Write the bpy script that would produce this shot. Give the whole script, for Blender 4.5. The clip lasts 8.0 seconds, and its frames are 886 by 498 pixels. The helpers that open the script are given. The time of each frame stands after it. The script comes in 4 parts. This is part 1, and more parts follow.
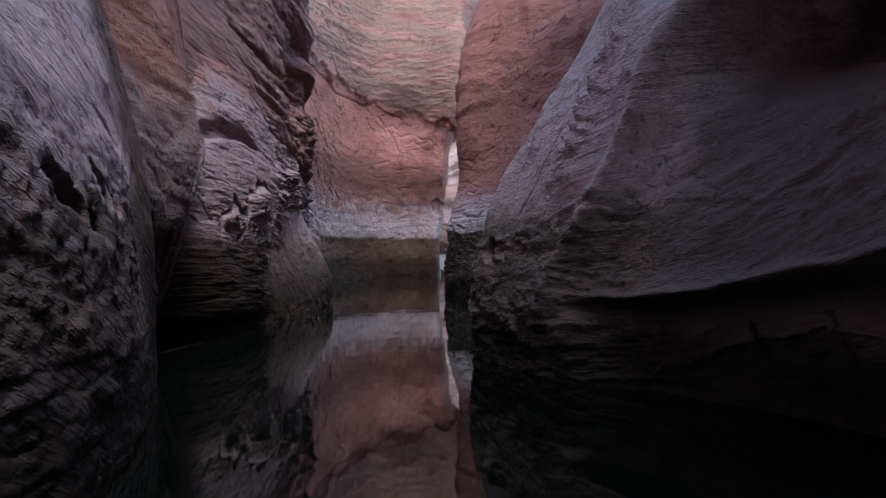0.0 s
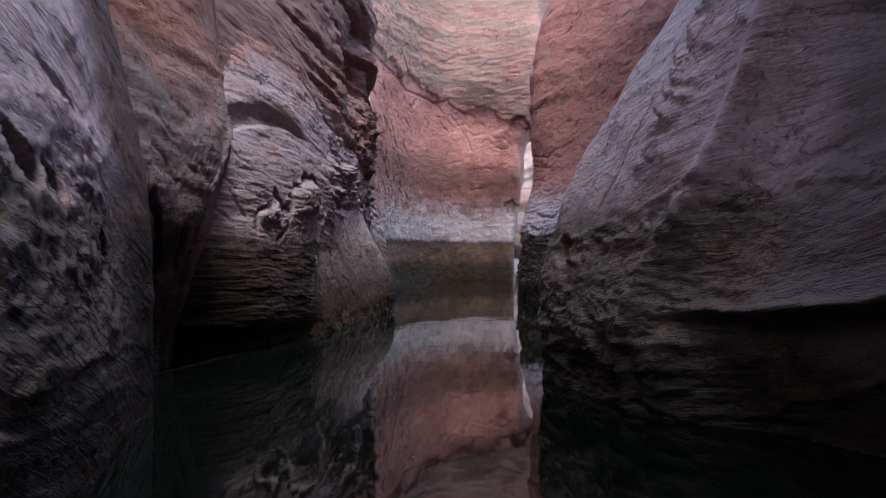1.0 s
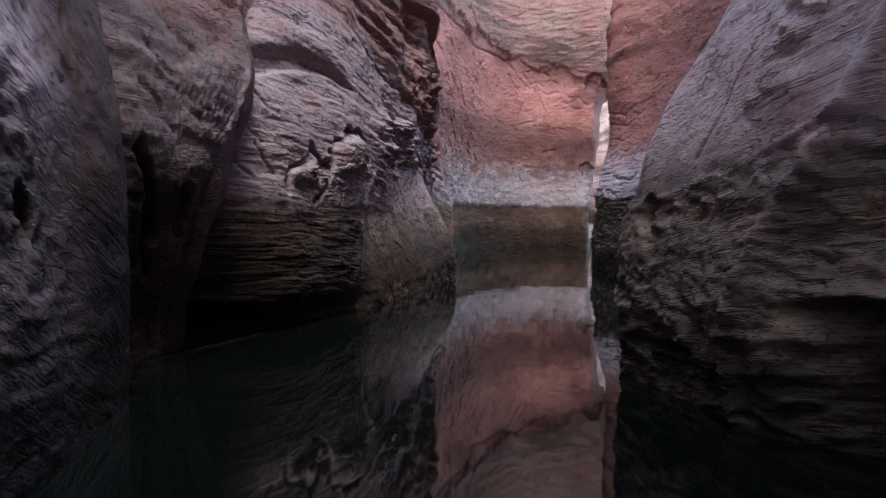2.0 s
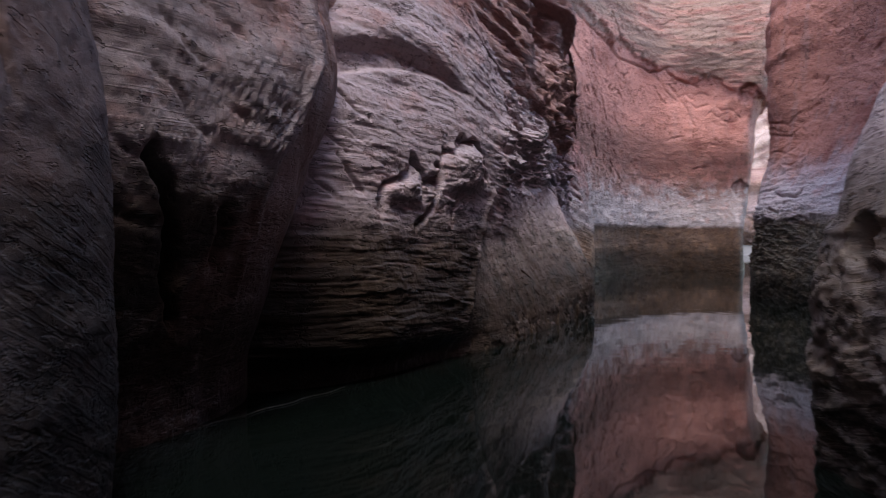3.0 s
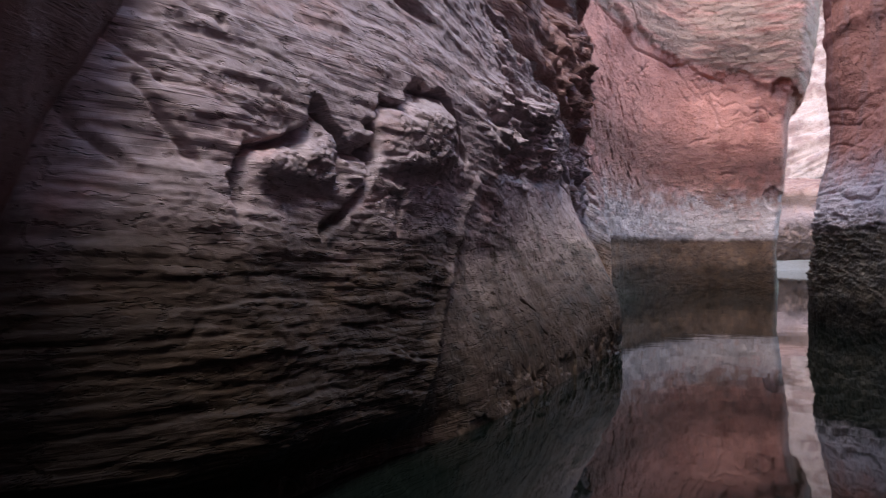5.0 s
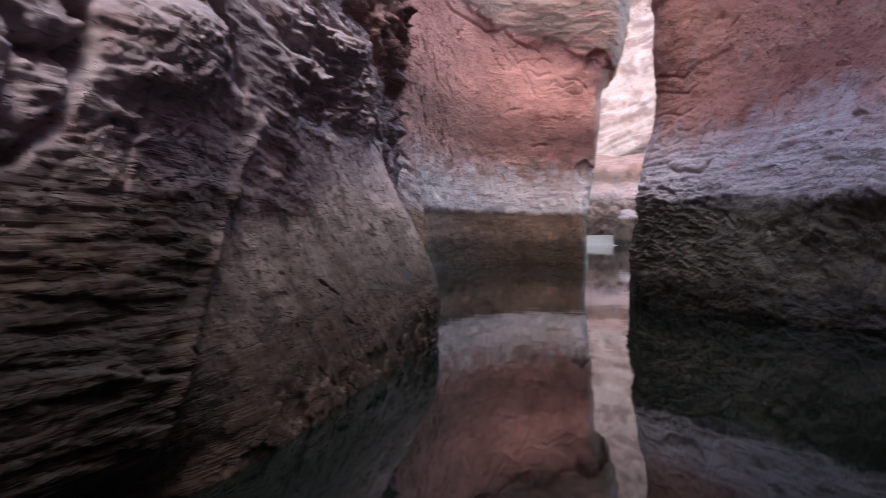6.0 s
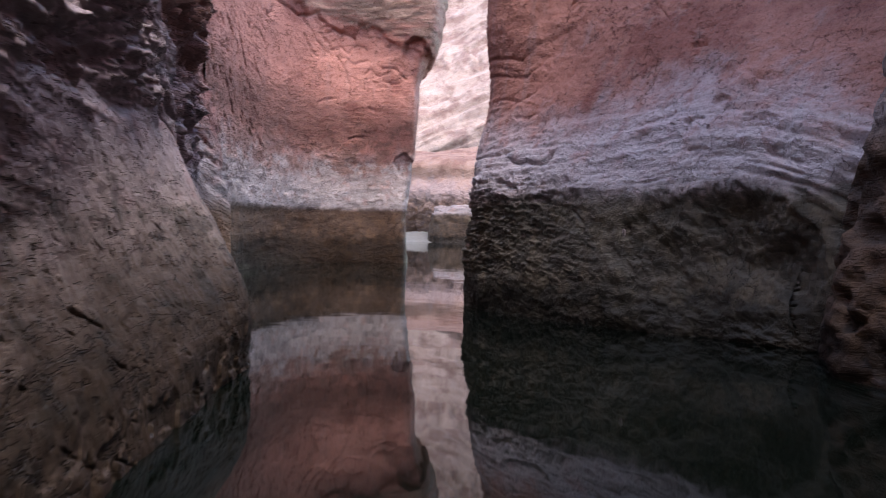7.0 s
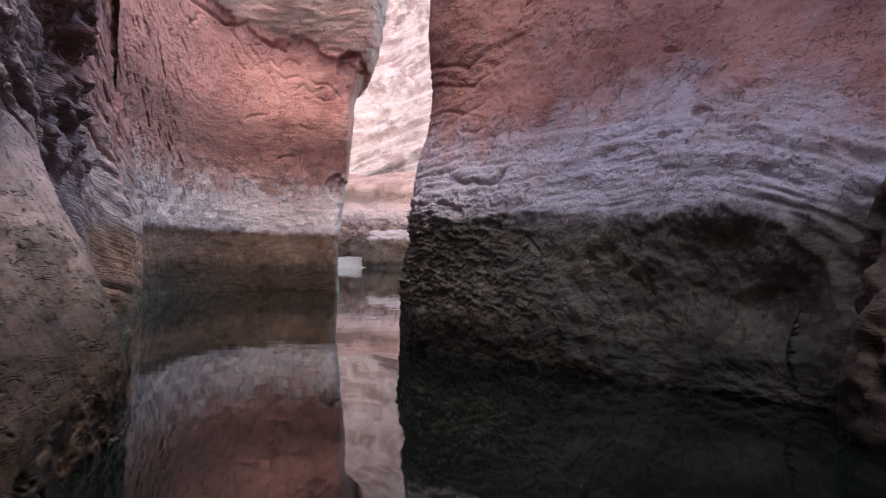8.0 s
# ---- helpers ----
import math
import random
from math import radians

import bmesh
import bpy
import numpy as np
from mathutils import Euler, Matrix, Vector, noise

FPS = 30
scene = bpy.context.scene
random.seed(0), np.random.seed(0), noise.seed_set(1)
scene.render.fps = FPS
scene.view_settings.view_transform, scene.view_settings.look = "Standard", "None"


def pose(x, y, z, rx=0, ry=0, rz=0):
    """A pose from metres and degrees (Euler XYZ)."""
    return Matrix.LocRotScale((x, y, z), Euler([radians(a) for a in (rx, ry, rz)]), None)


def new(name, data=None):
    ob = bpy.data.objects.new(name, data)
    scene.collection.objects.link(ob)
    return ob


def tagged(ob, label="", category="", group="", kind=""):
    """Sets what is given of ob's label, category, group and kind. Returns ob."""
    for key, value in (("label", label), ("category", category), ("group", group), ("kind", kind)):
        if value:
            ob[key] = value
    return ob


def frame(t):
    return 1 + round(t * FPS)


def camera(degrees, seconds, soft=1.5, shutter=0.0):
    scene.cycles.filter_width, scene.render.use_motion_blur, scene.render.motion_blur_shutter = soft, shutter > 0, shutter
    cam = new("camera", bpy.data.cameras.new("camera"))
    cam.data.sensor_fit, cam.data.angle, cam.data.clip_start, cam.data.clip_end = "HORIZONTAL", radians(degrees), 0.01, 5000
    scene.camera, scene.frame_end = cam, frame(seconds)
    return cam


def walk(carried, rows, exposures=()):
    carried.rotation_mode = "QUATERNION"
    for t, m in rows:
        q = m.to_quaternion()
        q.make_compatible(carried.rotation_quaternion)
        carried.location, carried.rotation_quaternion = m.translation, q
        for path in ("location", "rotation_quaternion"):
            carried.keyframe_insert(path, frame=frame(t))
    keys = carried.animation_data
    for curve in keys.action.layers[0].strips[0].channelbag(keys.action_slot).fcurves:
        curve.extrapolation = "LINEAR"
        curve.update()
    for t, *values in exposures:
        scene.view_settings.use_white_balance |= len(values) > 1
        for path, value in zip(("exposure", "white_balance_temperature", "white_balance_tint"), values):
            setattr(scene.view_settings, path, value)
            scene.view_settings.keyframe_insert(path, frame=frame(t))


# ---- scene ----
cam = camera(46.1, 8.0, soft=0.9, shutter=0.35)
METRES, EYE, TILT, LEAN, TURN = 10.0, 0.75, 0.0, 0.0, 0.0
ROWS = [
    (0.0, 0.0, 0.0, 0.0, 0.0, 0.0, 0.0),
    (0.5, 0.0034, 0.0618, -0.0004, 2.45, 0.78, 0.04),
    (1.0, 0.0078, 0.1198, -0.0027, 4.26, 0.24, -0.21),
    (1.2, 0.0092, 0.1424, -0.003, 4.86, -0.43, -0.12),
    (2.3, 0.0080, 0.2683, -0.0033, 10.39, -1.76, -0.25),
    (2.5, 0.0057, 0.2947, -0.003, 12.05, -1.49, -0.02),
    (3.0, -0.0015, 0.3618, -0.0009, 16.26, -0.54, -0.12),
    (3.5, -0.0103, 0.4296, -0.0001, 18.64, 0.08, -0.6),
    (4.0, -0.0223, 0.4964, 0.0002, 19.32, 0.37, -1.81),
    (4.2, -0.0276, 0.5223, 0.0001, 19.47, 0.46, -1.87),
    (5.3, -0.0608, 0.6638, -0.0022, 14.72, 0.07, 1.04),
    (5.5, -0.0654, 0.6871, -0.0024, 12.63, -0.29, 0.79),
    (6.0, -0.0762, 0.7486, -0.0023, 6.17, -1.22, -1.02),
    (6.5, -0.0853, 0.8124, -0.0009, -0.11, -1.32, -2.24),
    (7.0, -0.0912, 0.8766, -0.0005, -4.23, -1.26, -0.81),
    (7.5, -0.088, 0.9384, 0.0001, -6.74, -0.81, 0.92),
    (8.0, -0.0825, 0.9903, 0.0012, -7.82, 0.2, -1.45),
]
walk(cam, [(t, pose(0, 0, EYE, TILT, LEAN, TURN) @ pose(METRES * x, METRES * y, METRES * z, 90 + pitch, roll, yaw)) for t, x, y, z, yaw, pitch, roll in ROWS],
     exposures=[(0.0, 1.92, 6300, 10), (0.5, 2.22, 6400, 7.5), (1.0, 2.32, 6400, 7), (3.0, 2.38, 6600, 8.5), (4.2, 2.44, 6600, 8), (5.5, 2.52, 6600, 8.5), (8.0, 2.54, 7000, 10.5)])

# ---- sky: a narrow strip of open shade far above the water ----
SUN_UP, SUN_TURN = 65.0, 13.0
world = bpy.data.worlds.new("sky")
scene.world = world
world.use_nodes = True
sky = world.node_tree.nodes.new("ShaderNodeTexSky")
sky.sky_type, sky.sun_disc = "NISHITA", False
sky.sun_elevation, sky.sun_rotation = radians(SUN_UP), radians(180 - SUN_TURN)
world.node_tree.links.new(sky.outputs[0], world.node_tree.nodes["Background"].inputs[0])
world.node_tree.nodes["Background"].inputs[1].default_value = 0.13

# the hidden sun's side of the sky: broad, soft light along the canyon from high behind
sun_data = bpy.data.lights.new("sun", "SUN")
sun_data.energy, sun_data.angle, sun_data.color = 0.42, radians(18), (1.0, 0.96, 0.92)
sun_lamp = new("sun", sun_data)
sun_lamp.matrix_basis = pose(0, 0, 20, 90 - SUN_UP, 0, SUN_TURN)


# ---- noise and lofted rock ----
LATTICE = np.random.RandomState(7).uniform(-1, 1, 64**3).astype(np.float32)


def perlin(p):
    """Smooth noise, about -0.8 to 0.8, at the points p."""
    p = np.asarray(p, np.float32)
    q = np.floor(p)
    f = p - q
    w = f * f * (3 - 2 * f)
    q = q.astype(np.int32) & 63
    r = (q + 1) & 63
    x0, x1, y0, y1, z0, z1 = q[:, 0] << 12, r[:, 0] << 12, q[:, 1] << 6, r[:, 1] << 6, q[:, 2], r[:, 2]
    wx, wy, wz = w[:, 0], w[:, 1], w[:, 2]

    def edge(xy):
        a = LATTICE[xy + z0]
        return a + wz * (LATTICE[xy + z1] - a)

    a, b = edge(x0 + y0), edge(x0 + y1)
    a = a + wy * (b - a)
    c, d = edge(x1 + y0), edge(x1 + y1)
    c = c + wy * (d - c)
    return 0.62 * (a + wx * (c - a))


def fbm(p, octaves=4, gain=0.5, lacunarity=2.1):
    out, size = 0, 1.0
    for k in range(octaves):
        out = out + size * perlin(p + 17.3 * k)
        p, size = p * lacunarity, size * gain
    return out


def smooth(a, b, v):
    t = np.clip((v - a) / (b - a), 0, 1)
    return t * t * (3 - 2 * t)


def curve(knots, values, at):
    """A smooth curve through values (along axis 0) at the knots, with monotone tangents, read at the given places."""
    k, v = np.asarray(knots, float), np.asarray(values, float)
    h = np.diff(k)
    s = np.diff(v, axis=0) / h.reshape(-1, *[1] * (v.ndim - 1))
    m = np.concatenate([s[:1], 0.5 * (s[1:] + s[:-1]), s[-1:]])
    flat = np.zeros_like(m, bool)
    flat[1:-1] = s[1:] * s[:-1] <= 0
    m = np.where(flat, 0.35 * m, m)
    i = np.clip(np.searchsorted(k, at, "right") - 1, 0, len(h) - 1)
    shape = (-1, *[1] * (v.ndim - 1))
    t, hh = ((at - k[i]) / h[i]).reshape(shape), h[i].reshape(shape)
    return (2 * t**3 - 3 * t**2 + 1) * v[i] + (t**3 - 2 * t**2 + t) * hh * m[i] + (3 * t**2 - 2 * t**3) * v[i + 1] + (t**3 - t**2) * hh * m[i + 1]


def mesh_grid(name, points, material):
    """A smooth sheet from an array of points, rows by columns."""
    r, c = points.shape[:2]
    mesh = bpy.data.meshes.new(name)
    n = np.arange(r * c).reshape(r, c)
    quads = np.stack([n[:-1, :-1], n[:-1, 1:], n[1:, 1:], n[1:, :-1]], -1).reshape(-1, 4)
    mesh.vertices.add(r * c)
    mesh.vertices.foreach_set("co", points.astype(np.float32).ravel())
    mesh.loops.add(quads.size)
    mesh.loops.foreach_set("vertex_index", quads.astype(np.int32).ravel())
    mesh.polygons.add(len(quads))
    mesh.polygons.foreach_set("loop_start", np.arange(0, quads.size, 4, dtype=np.int32))
    mesh.polygons.foreach_set("use_smooth", np.ones(len(quads), bool))
    mesh.update(calc_edges=True)
    mesh.validate()
    mesh.materials.append(material)
    return new(name, mesh)


def wall(name, heights, plans, columns, rows, relief, material, label, toward=(0.0, 8.0, 1.0), even=0.3, share=None):
    """A rock wall lofted through plan outlines (x, y pairs) at the given heights, then carved along its normals by relief(x, y, z, p)."""
    plans = np.array(plans, float).reshape(len(heights), -1, 2)
    mean = plans.mean(0)
    along = np.concatenate([[0], np.cumsum(np.linalg.norm(np.diff(mean, axis=0), axis=1))])
    weight = np.concatenate([[0], np.cumsum(np.diff(along) * (share or np.ones(len(along) - 1)))])
    u = np.interp(np.linspace(0, weight[-1], columns), weight, along)
    z = np.array(heights, float)
    lin = np.linspace(0, 1, rows)
    v = z[0] + (z[-1] - z[0]) * (even * lin + (1 - even) * lin**4)
    wide = curve(along, plans.transpose(1, 0, 2), u)
    xy = curve(z, wide.transpose(1, 0, 2), v)
    p = np.concatenate([xy, np.broadcast_to(v[:, None, None], (rows, columns, 1))], -1)
    nrm = np.cross(np.gradient(p, axis=1), np.gradient(p, axis=0))
    nrm /= np.linalg.norm(nrm, axis=-1, keepdims=True) + 1e-9
    if ((np.array(toward) - p) * nrm).sum(-1).mean() < 0:
        nrm = -nrm
    flat = p.reshape(-1, 3)
    flat = flat.astype(np.float32)
    d = relief(*flat.T, flat)
    d = d - np.median(d)
    out = (flat + d[:, None] * nrm.reshape(-1, 3)).reshape(p.shape)
    return tagged(mesh_grid(name, out, material), label, "rock wall", kind="structure")


# ---- carving tools: each gives metres out of (+) or into (-) the rock; s runs along the wall, z up ----
def beds(s, z, p, dip, count, warp=0.5, sharp=2.0, long=0.06):
    """Uneven parallel bedding ribs, 0 to 1, about count to the metre, that fall by dip degrees along s; long: how fast they change along their run."""
    c, k = math.cos(radians(dip)), math.sin(radians(dip))
    bend = warp * 0.35 * perlin(p * 1.6 + count)
    q = np.stack([(s * c - z * k) * count * long, (z * c + s * k) * count * 1.5 + bend, p[:, 0] * 0.5 + count], 1)
    n = perlin(q) + 0.5 * perlin(q * (2.7, 2.2, 1) + 7)
    return 0.5 + 0.5 * np.tanh(sharp * n)


def slabs(s, z, p, dip, thick, seed=0.0, length=0.4):
    """Broken layers, about -1 to 1: each stands out or lies back by lengths of its own, with a dark joint between."""
    c, k = math.cos(radians(dip)), math.sin(radians(dip))
    b = (z * c + s * k) / thick + 0.9 * fbm(p * (1.3, 1.3, 2.5) + seed, 2) + 0.25 * perlin(p * 9 + seed)
    i = np.floor(b)
    f = b - i

    def out(n):
        return np.tanh(4.0 * perlin(np.stack([s / length + 5.3 * n, 2.7 * n + 0.5, np.full_like(s, seed + 0.5)], 1)))

    near = out(i)
    return near + (out(i + 1) - near) * smooth(0.8, 1.0, f) - 0.5 * np.exp(-(((f - 0.9) / 0.09) ** 2))


def billow(p, octaves=3, gain=0.55):
    """Rounded lumps between sharp creases, 0 to about 1."""
    out, size = 0, 1.0
    for k in range(octaves):
        out = out + size * np.abs(perlin(p + 11.7 * k))
        p, size = p * 2.13, size * gain
    return 1.6 * out


def pits(p, scale, level=0.12, soft=0.22):
    """Cavities with raised rims, 0 to 1."""
    return smooth(level, level + soft, fbm(p * scale, 3, 0.45))


def slashes(s, z, p, dip, size, level=0.2, seed=0.0):
    """Short slanting gouges, 0 to 1, long along the dip."""
    c, k = math.cos(radians(dip)), math.sin(radians(dip))
    q = np.stack([(s * c - z * k) / size, (z * c + s * k) / (size * 0.13), np.full_like(s, seed)], 1)
    q[:, 1] += 0.9 * perlin(p * 2.3 / size * 0.2 + seed)
    n = perlin(q) + 0.35 * perlin(q * 2.3)
    return smooth(level, level + 0.16, n)


def groove(s, z, path, width):
    """How near (0 to 1) a point is to a polyline of (s, z) pairs, wobbling a little."""
    q = np.stack([s, z, np.zeros_like(s)], 1) * (0.12 / width)
    ws, wz = s + 2.2 * width * fbm(q, 3, 0.6), z + 2.2 * width * fbm(q + 9, 3, 0.6)
    near = np.full_like(s, 1e9)
    for (a, b), (c, d) in zip(path[:-1], path[1:]):
        t = np.clip(((ws - a) * (c - a) + (wz - b) * (d - b)) / ((c - a) ** 2 + (d - b) ** 2), 0, 1)
        near = np.minimum(near, np.hypot(ws - a - t * (c - a), wz - b - t * (d - b)))
    return np.exp(-((near / width) ** 2))


def bite(s, z, p, s0, z0, rs, rz, turn=0.0):
    """A broken-out hollow, 0 to 1: sheer along its upper edge, fading out below."""
    c, k = math.cos(radians(turn)), math.sin(radians(turn))
    a, b = s - s0, z - z0
    a, b = (a * c + b * k) / rs, (b * c - a * k) / rz
    r = np.hypot(a, b) + 0.45 * fbm(p * 6, 3)
    return smooth(1.0, 0.86, r) * smooth(-1.1, 0.75, b)


def lip(s, z, p, arc, reach, wobble=0.02):
    """A hollow under a curved lip of (s, z) pairs, 0 to 1: sheer at the lip, easing out below it."""
    a, b = np.array(arc).T
    t = np.interp(s, a, b) + wobble * fbm(p * 9, 2) - z
    ends = smooth(a[0] - 0.03, a[0] + 0.03, s) * smooth(a[-1] + 0.03, a[-1] - 0.03, s)
    return ends * smooth(-0.012, 0.012, t) * np.exp(-np.clip(t / reach, 0, 9) ** 1.5)


def flakes(s, z, p, dip, size, level=0.0, seed=0.0):
    """Broken scales of rock, 0 to 1: each stands proud at its sheer lower edge and eases back above it."""
    c, k = math.cos(radians(dip)), math.sin(radians(dip))
    a, b = (s * c - z * k) / size, (z * c + s * k) / size
    f = b + 1.5 * fbm(np.stack([a * 0.35, b * 0.5, np.full_like(s, seed)], 1), 3, 0.6)
    f = f - np.floor(f)
    return (1 - f) ** 2 * smooth(0.0, 0.06, f) * smooth(level, level + 0.15, fbm(np.stack([a * 0.3, b * 0.45, np.full_like(s, seed + 31)], 1), 2))


def scabs(s, z, p, dip, size, seed=0.0, patchy=0.0):
    """Scales that have come off in steps, about -0.3 to 0.3: flat patches with sheer ragged rims."""
    c, k = math.cos(radians(dip)), math.sin(radians(dip))
    q = np.stack([(s * c - z * k) / size, (z * c + s * k) / (0.5 * size), np.full_like(s, seed)], 1)
    n = fbm(q, 3, 0.5)
    out = -1.9 * np.clip(n, -0.5, 0.5)
    for level in (-0.36, -0.2, -0.06, 0.08, 0.22, 0.38):
        out = out + 0.30 * smooth(level, level + 0.025, n)
    return out * (1 - patchy + patchy * smooth(-0.15, 0.15, perlin(q * 0.45 + 5)))


def crust(p, size=1.0):
    """Overall unevenness of weathered rock."""
    return 0.035 * size * fbm(p * 1.1, 3) + 0.011 * size * fbm(p * (5, 5, 8), 3) + 0.004 * fbm(p * 26, 2, 0.6)


# ---- materials ----
def nodes_of(name):
    mat = bpy.data.materials.new(name)
    mat.use_nodes = True
    return mat, mat.node_tree, mat.node_tree.nodes["Principled BSDF"]


def sandstone(name, ring=1.0, soft=0.08, pale=2.0, dip=12.0, across=False, white=0.0, streaks=0.3,
              red=(0.42, 0.18, 0.135), grey=(0.47, 0.375, 0.36), tan=None, cap=0.0, far_shade=None, until=None, brown=(0.075, 0.055, 0.042), lamina=0.3, rise=0.0, mottle=0.0, spall=0.15, grain=0.13, foot=0.42, run=1.0, red_bounce=None):
    """Weathered sandstone: dark below the water mark, a pale mineral coat above it, red rock higher up; fine bedding falls by dip degrees along y (or x)."""
    mat, tree, out = nodes_of(name)
    N, L = tree.nodes.new, tree.links.new
    geo, sep, lean = N("ShaderNodeNewGeometry"), N("ShaderNodeSeparateXYZ"), N("ShaderNodeMapping")
    L(geo.outputs["Position"], sep.inputs[0])
    lean.inputs["Rotation"].default_value = (0, radians(-dip), 0) if across else (radians(dip), 0, 0)
    lean.inputs["Scale"].default_value = (1, run, 1)
    L(geo.outputs["Position"], lean.inputs[0])

    place = N("ShaderNodeMapping")
    place.inputs["Scale"].default_value = (1, run, 1)
    L(geo.outputs["Position"], place.inputs[0])

    def noise_tex(scale, detail=5, rough=0.55, stretch=None, tilted=False):
        tex = N("ShaderNodeTexNoise")
        tex.inputs["Scale"].default_value, tex.inputs["Detail"].default_value, tex.inputs["Roughness"].default_value = scale, detail, rough
        where = lean.outputs[0] if tilted else place.outputs[0]
        if stretch:
            m = N("ShaderNodeMapping")
            m.inputs["Scale"].default_value = stretch
            L(where, m.inputs[0])
            where = m.outputs[0]
        L(where, tex.inputs["Vector"])
        return tex.outputs["Fac"]

    def math_node(op, a, b):
        n = N("ShaderNodeMath")
        n.operation = op
        for k, v in enumerate((a, b)):
            if isinstance(v, (int, float)):
                n.inputs[k].default_value = v
            else:
                L(v, n.inputs[k])
        return n.outputs[0]

    def off(v, size):
        return math_node("MULTIPLY", math_node("SUBTRACT", v, 0.5), size)

    def step(v, lo, hi):
        n = N("ShaderNodeMapRange")
        n.interpolation_type = "SMOOTHSTEP"
        n.inputs["From Min"].default_value, n.inputs["From Max"].default_value = lo, hi
        L(v, n.inputs["Value"])
        return n.outputs["Result"]

    def mix(fac, a, b, kind="MIX"):
        n = N("ShaderNodeMix")
        n.data_type, n.blend_type = "RGBA", kind
        for k, v in ((0, fac), (6, a), (7, b)):
            if isinstance(v, tuple):
                n.inputs[k].default_value = (*v, 1)
            elif isinstance(v, (int, float)):
                n.inputs[k].default_value = v
            else:
                L(v, n.inputs[k])
        return n.outputs[2]

    big, mid, fine = noise_tex(0.7), noise_tex(5, 6, 0.62), noise_tex(45, 5, 0.7)
    streak = noise_tex(1.0, 5, 0.6, (5, 5, 0.5))
    bed = noise_tex(1.0, 6, 0.62, (2.2, 2.2, 26), True)
    z = sep.outputs["Z"]
    if rise:
        z = math_node("SUBTRACT", z, math_node("MULTIPLY", step(sep.outputs["Y"], 10.8, 13.0), rise))
    z1 = math_node("ADD", z, off(mid, 3 * soft))
    z2 = math_node("ADD", math_node("ADD", z, off(big, 1.6)), off(mid, 0.9))
    rust = mix(step(noise_tex(0.9, 7, 0.62), 0.46, 0.62), red, (red[0] * 0.66, red[1] * 0.58, red[2] * 0.58))
    above = mix(step(z2, pale - 0.35, pale + 0.4), mix(math_node("MULTIPLY", step(mid, 0.5, 0.75), 0.45), grey, red), rust)
    above = mix(math_node("MULTIPLY", step(streak, 0.52, 0.7), streaks), above, (0.33, 0.275, 0.27))
    if mottle:
        patch = math_node("MULTIPLY", step(noise_tex(3.2, 6, 0.7), 0.44, 0.56), math_node("MULTIPLY", step(z1, mottle - 0.15, mottle + 0.1), math_node("SUBTRACT", 1.0, step(z2, mottle + 0.6, mottle + 1.1))))
        above = mix(math_node("MULTIPLY", patch, 0.8), above, (0.30, 0.155, 0.125))
        dark = N("ShaderNodeVectorMath")
        dark.operation = "DISTANCE"
        flat = N("ShaderNodeMapping")
        flat.inputs["Scale"].default_value, flat.inputs["Rotation"].default_value = (0.62, 0.0, 1.5), (0, radians(-16), 0)
        flat.inputs["Location"].default_value = (2.567, 0, -3.554)
        L(geo.outputs["Position"], flat.inputs[0])
        L(flat.outputs[0], dark.inputs[0])
        near = math_node("SUBTRACT", 1.0, step(math_node("ADD", dark.outputs["Value"], off(mid, 0.6)), 0.3, 1.1))
        above = mix(math_node("MULTIPLY", near, 0.65), above, (0.17, 0.085, 0.07))
    if cap:
        above = mix(math_node("MULTIPLY", step(math_node("ADD", math_node("ADD", z, math_node("MULTIPLY", sep.outputs["X"], 0.24)), off(mid, 0.5)), cap - 0.08, cap + 0.08), step(noise_tex(1.0, 6, 0.65, (0.8, 0.8, 4.0)), 0.28, 0.58)), above, (0.35, 0.217, 0.166))
    if white:
        edge = math_node("MULTIPLY", step(z1, ring - 0.02, ring + 0.06), math_node("SUBTRACT", 1.0, step(math_node("ADD", z, off(mid, 0.7)), ring + 0.2, ring + 0.5)))
        above = mix(math_node("MULTIPLY", edge, white), above, (0.62, 0.56, 0.55))
    below = mix(step(mid, 0.4, 0.7), brown, (brown[0] * 1.5, brown[1] * 1.4, brown[2] * 1.2))
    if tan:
        # tan nose coat, halved in tone low down to paint its shaded foot
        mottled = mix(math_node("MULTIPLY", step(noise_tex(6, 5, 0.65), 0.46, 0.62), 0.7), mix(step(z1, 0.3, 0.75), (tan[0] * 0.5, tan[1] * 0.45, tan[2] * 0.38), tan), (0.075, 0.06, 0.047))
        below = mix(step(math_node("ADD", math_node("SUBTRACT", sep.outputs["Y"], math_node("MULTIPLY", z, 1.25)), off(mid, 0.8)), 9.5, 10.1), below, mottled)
    col = mix(step(z1, ring - soft, ring + soft), below, above)
    col = mix(math_node("MULTIPLY", step(bed, 0.42, 0.68), 0.12 + 0.6 * lamina), col, (0.6, 0.55, 0.54), "MULTIPLY")
    col = mix(math_node("MULTIPLY", step(fine, 0.46, 0.62), 0.42), col, (0.48, 0.43, 0.43), "MULTIPLY")
    patchy = step(noise_tex(1.3, 4, 0.6), 0.44, 0.6)
    web = noise_tex(3.4, 6, 0.6)
    hair = math_node("SUBTRACT", 1.0, step(math_node("ABSOLUTE", math_node("SUBTRACT", web, 0.5), 0.0), 0.004, 0.012))
    hair = math_node("MULTIPLY", hair, patchy)
    speck = step(noise_tex(24, 3, 0.6), 0.62, 0.66)
    # cracks and specks, darkened in colour to stand for shade inside them
    col = mix(math_node("MULTIPLY", hair, 0.6), col, (0.35, 0.3, 0.3), "MULTIPLY")
    col = mix(math_node("MULTIPLY", speck, 0.55), col, (0.4, 0.35, 0.36), "MULTIPLY")
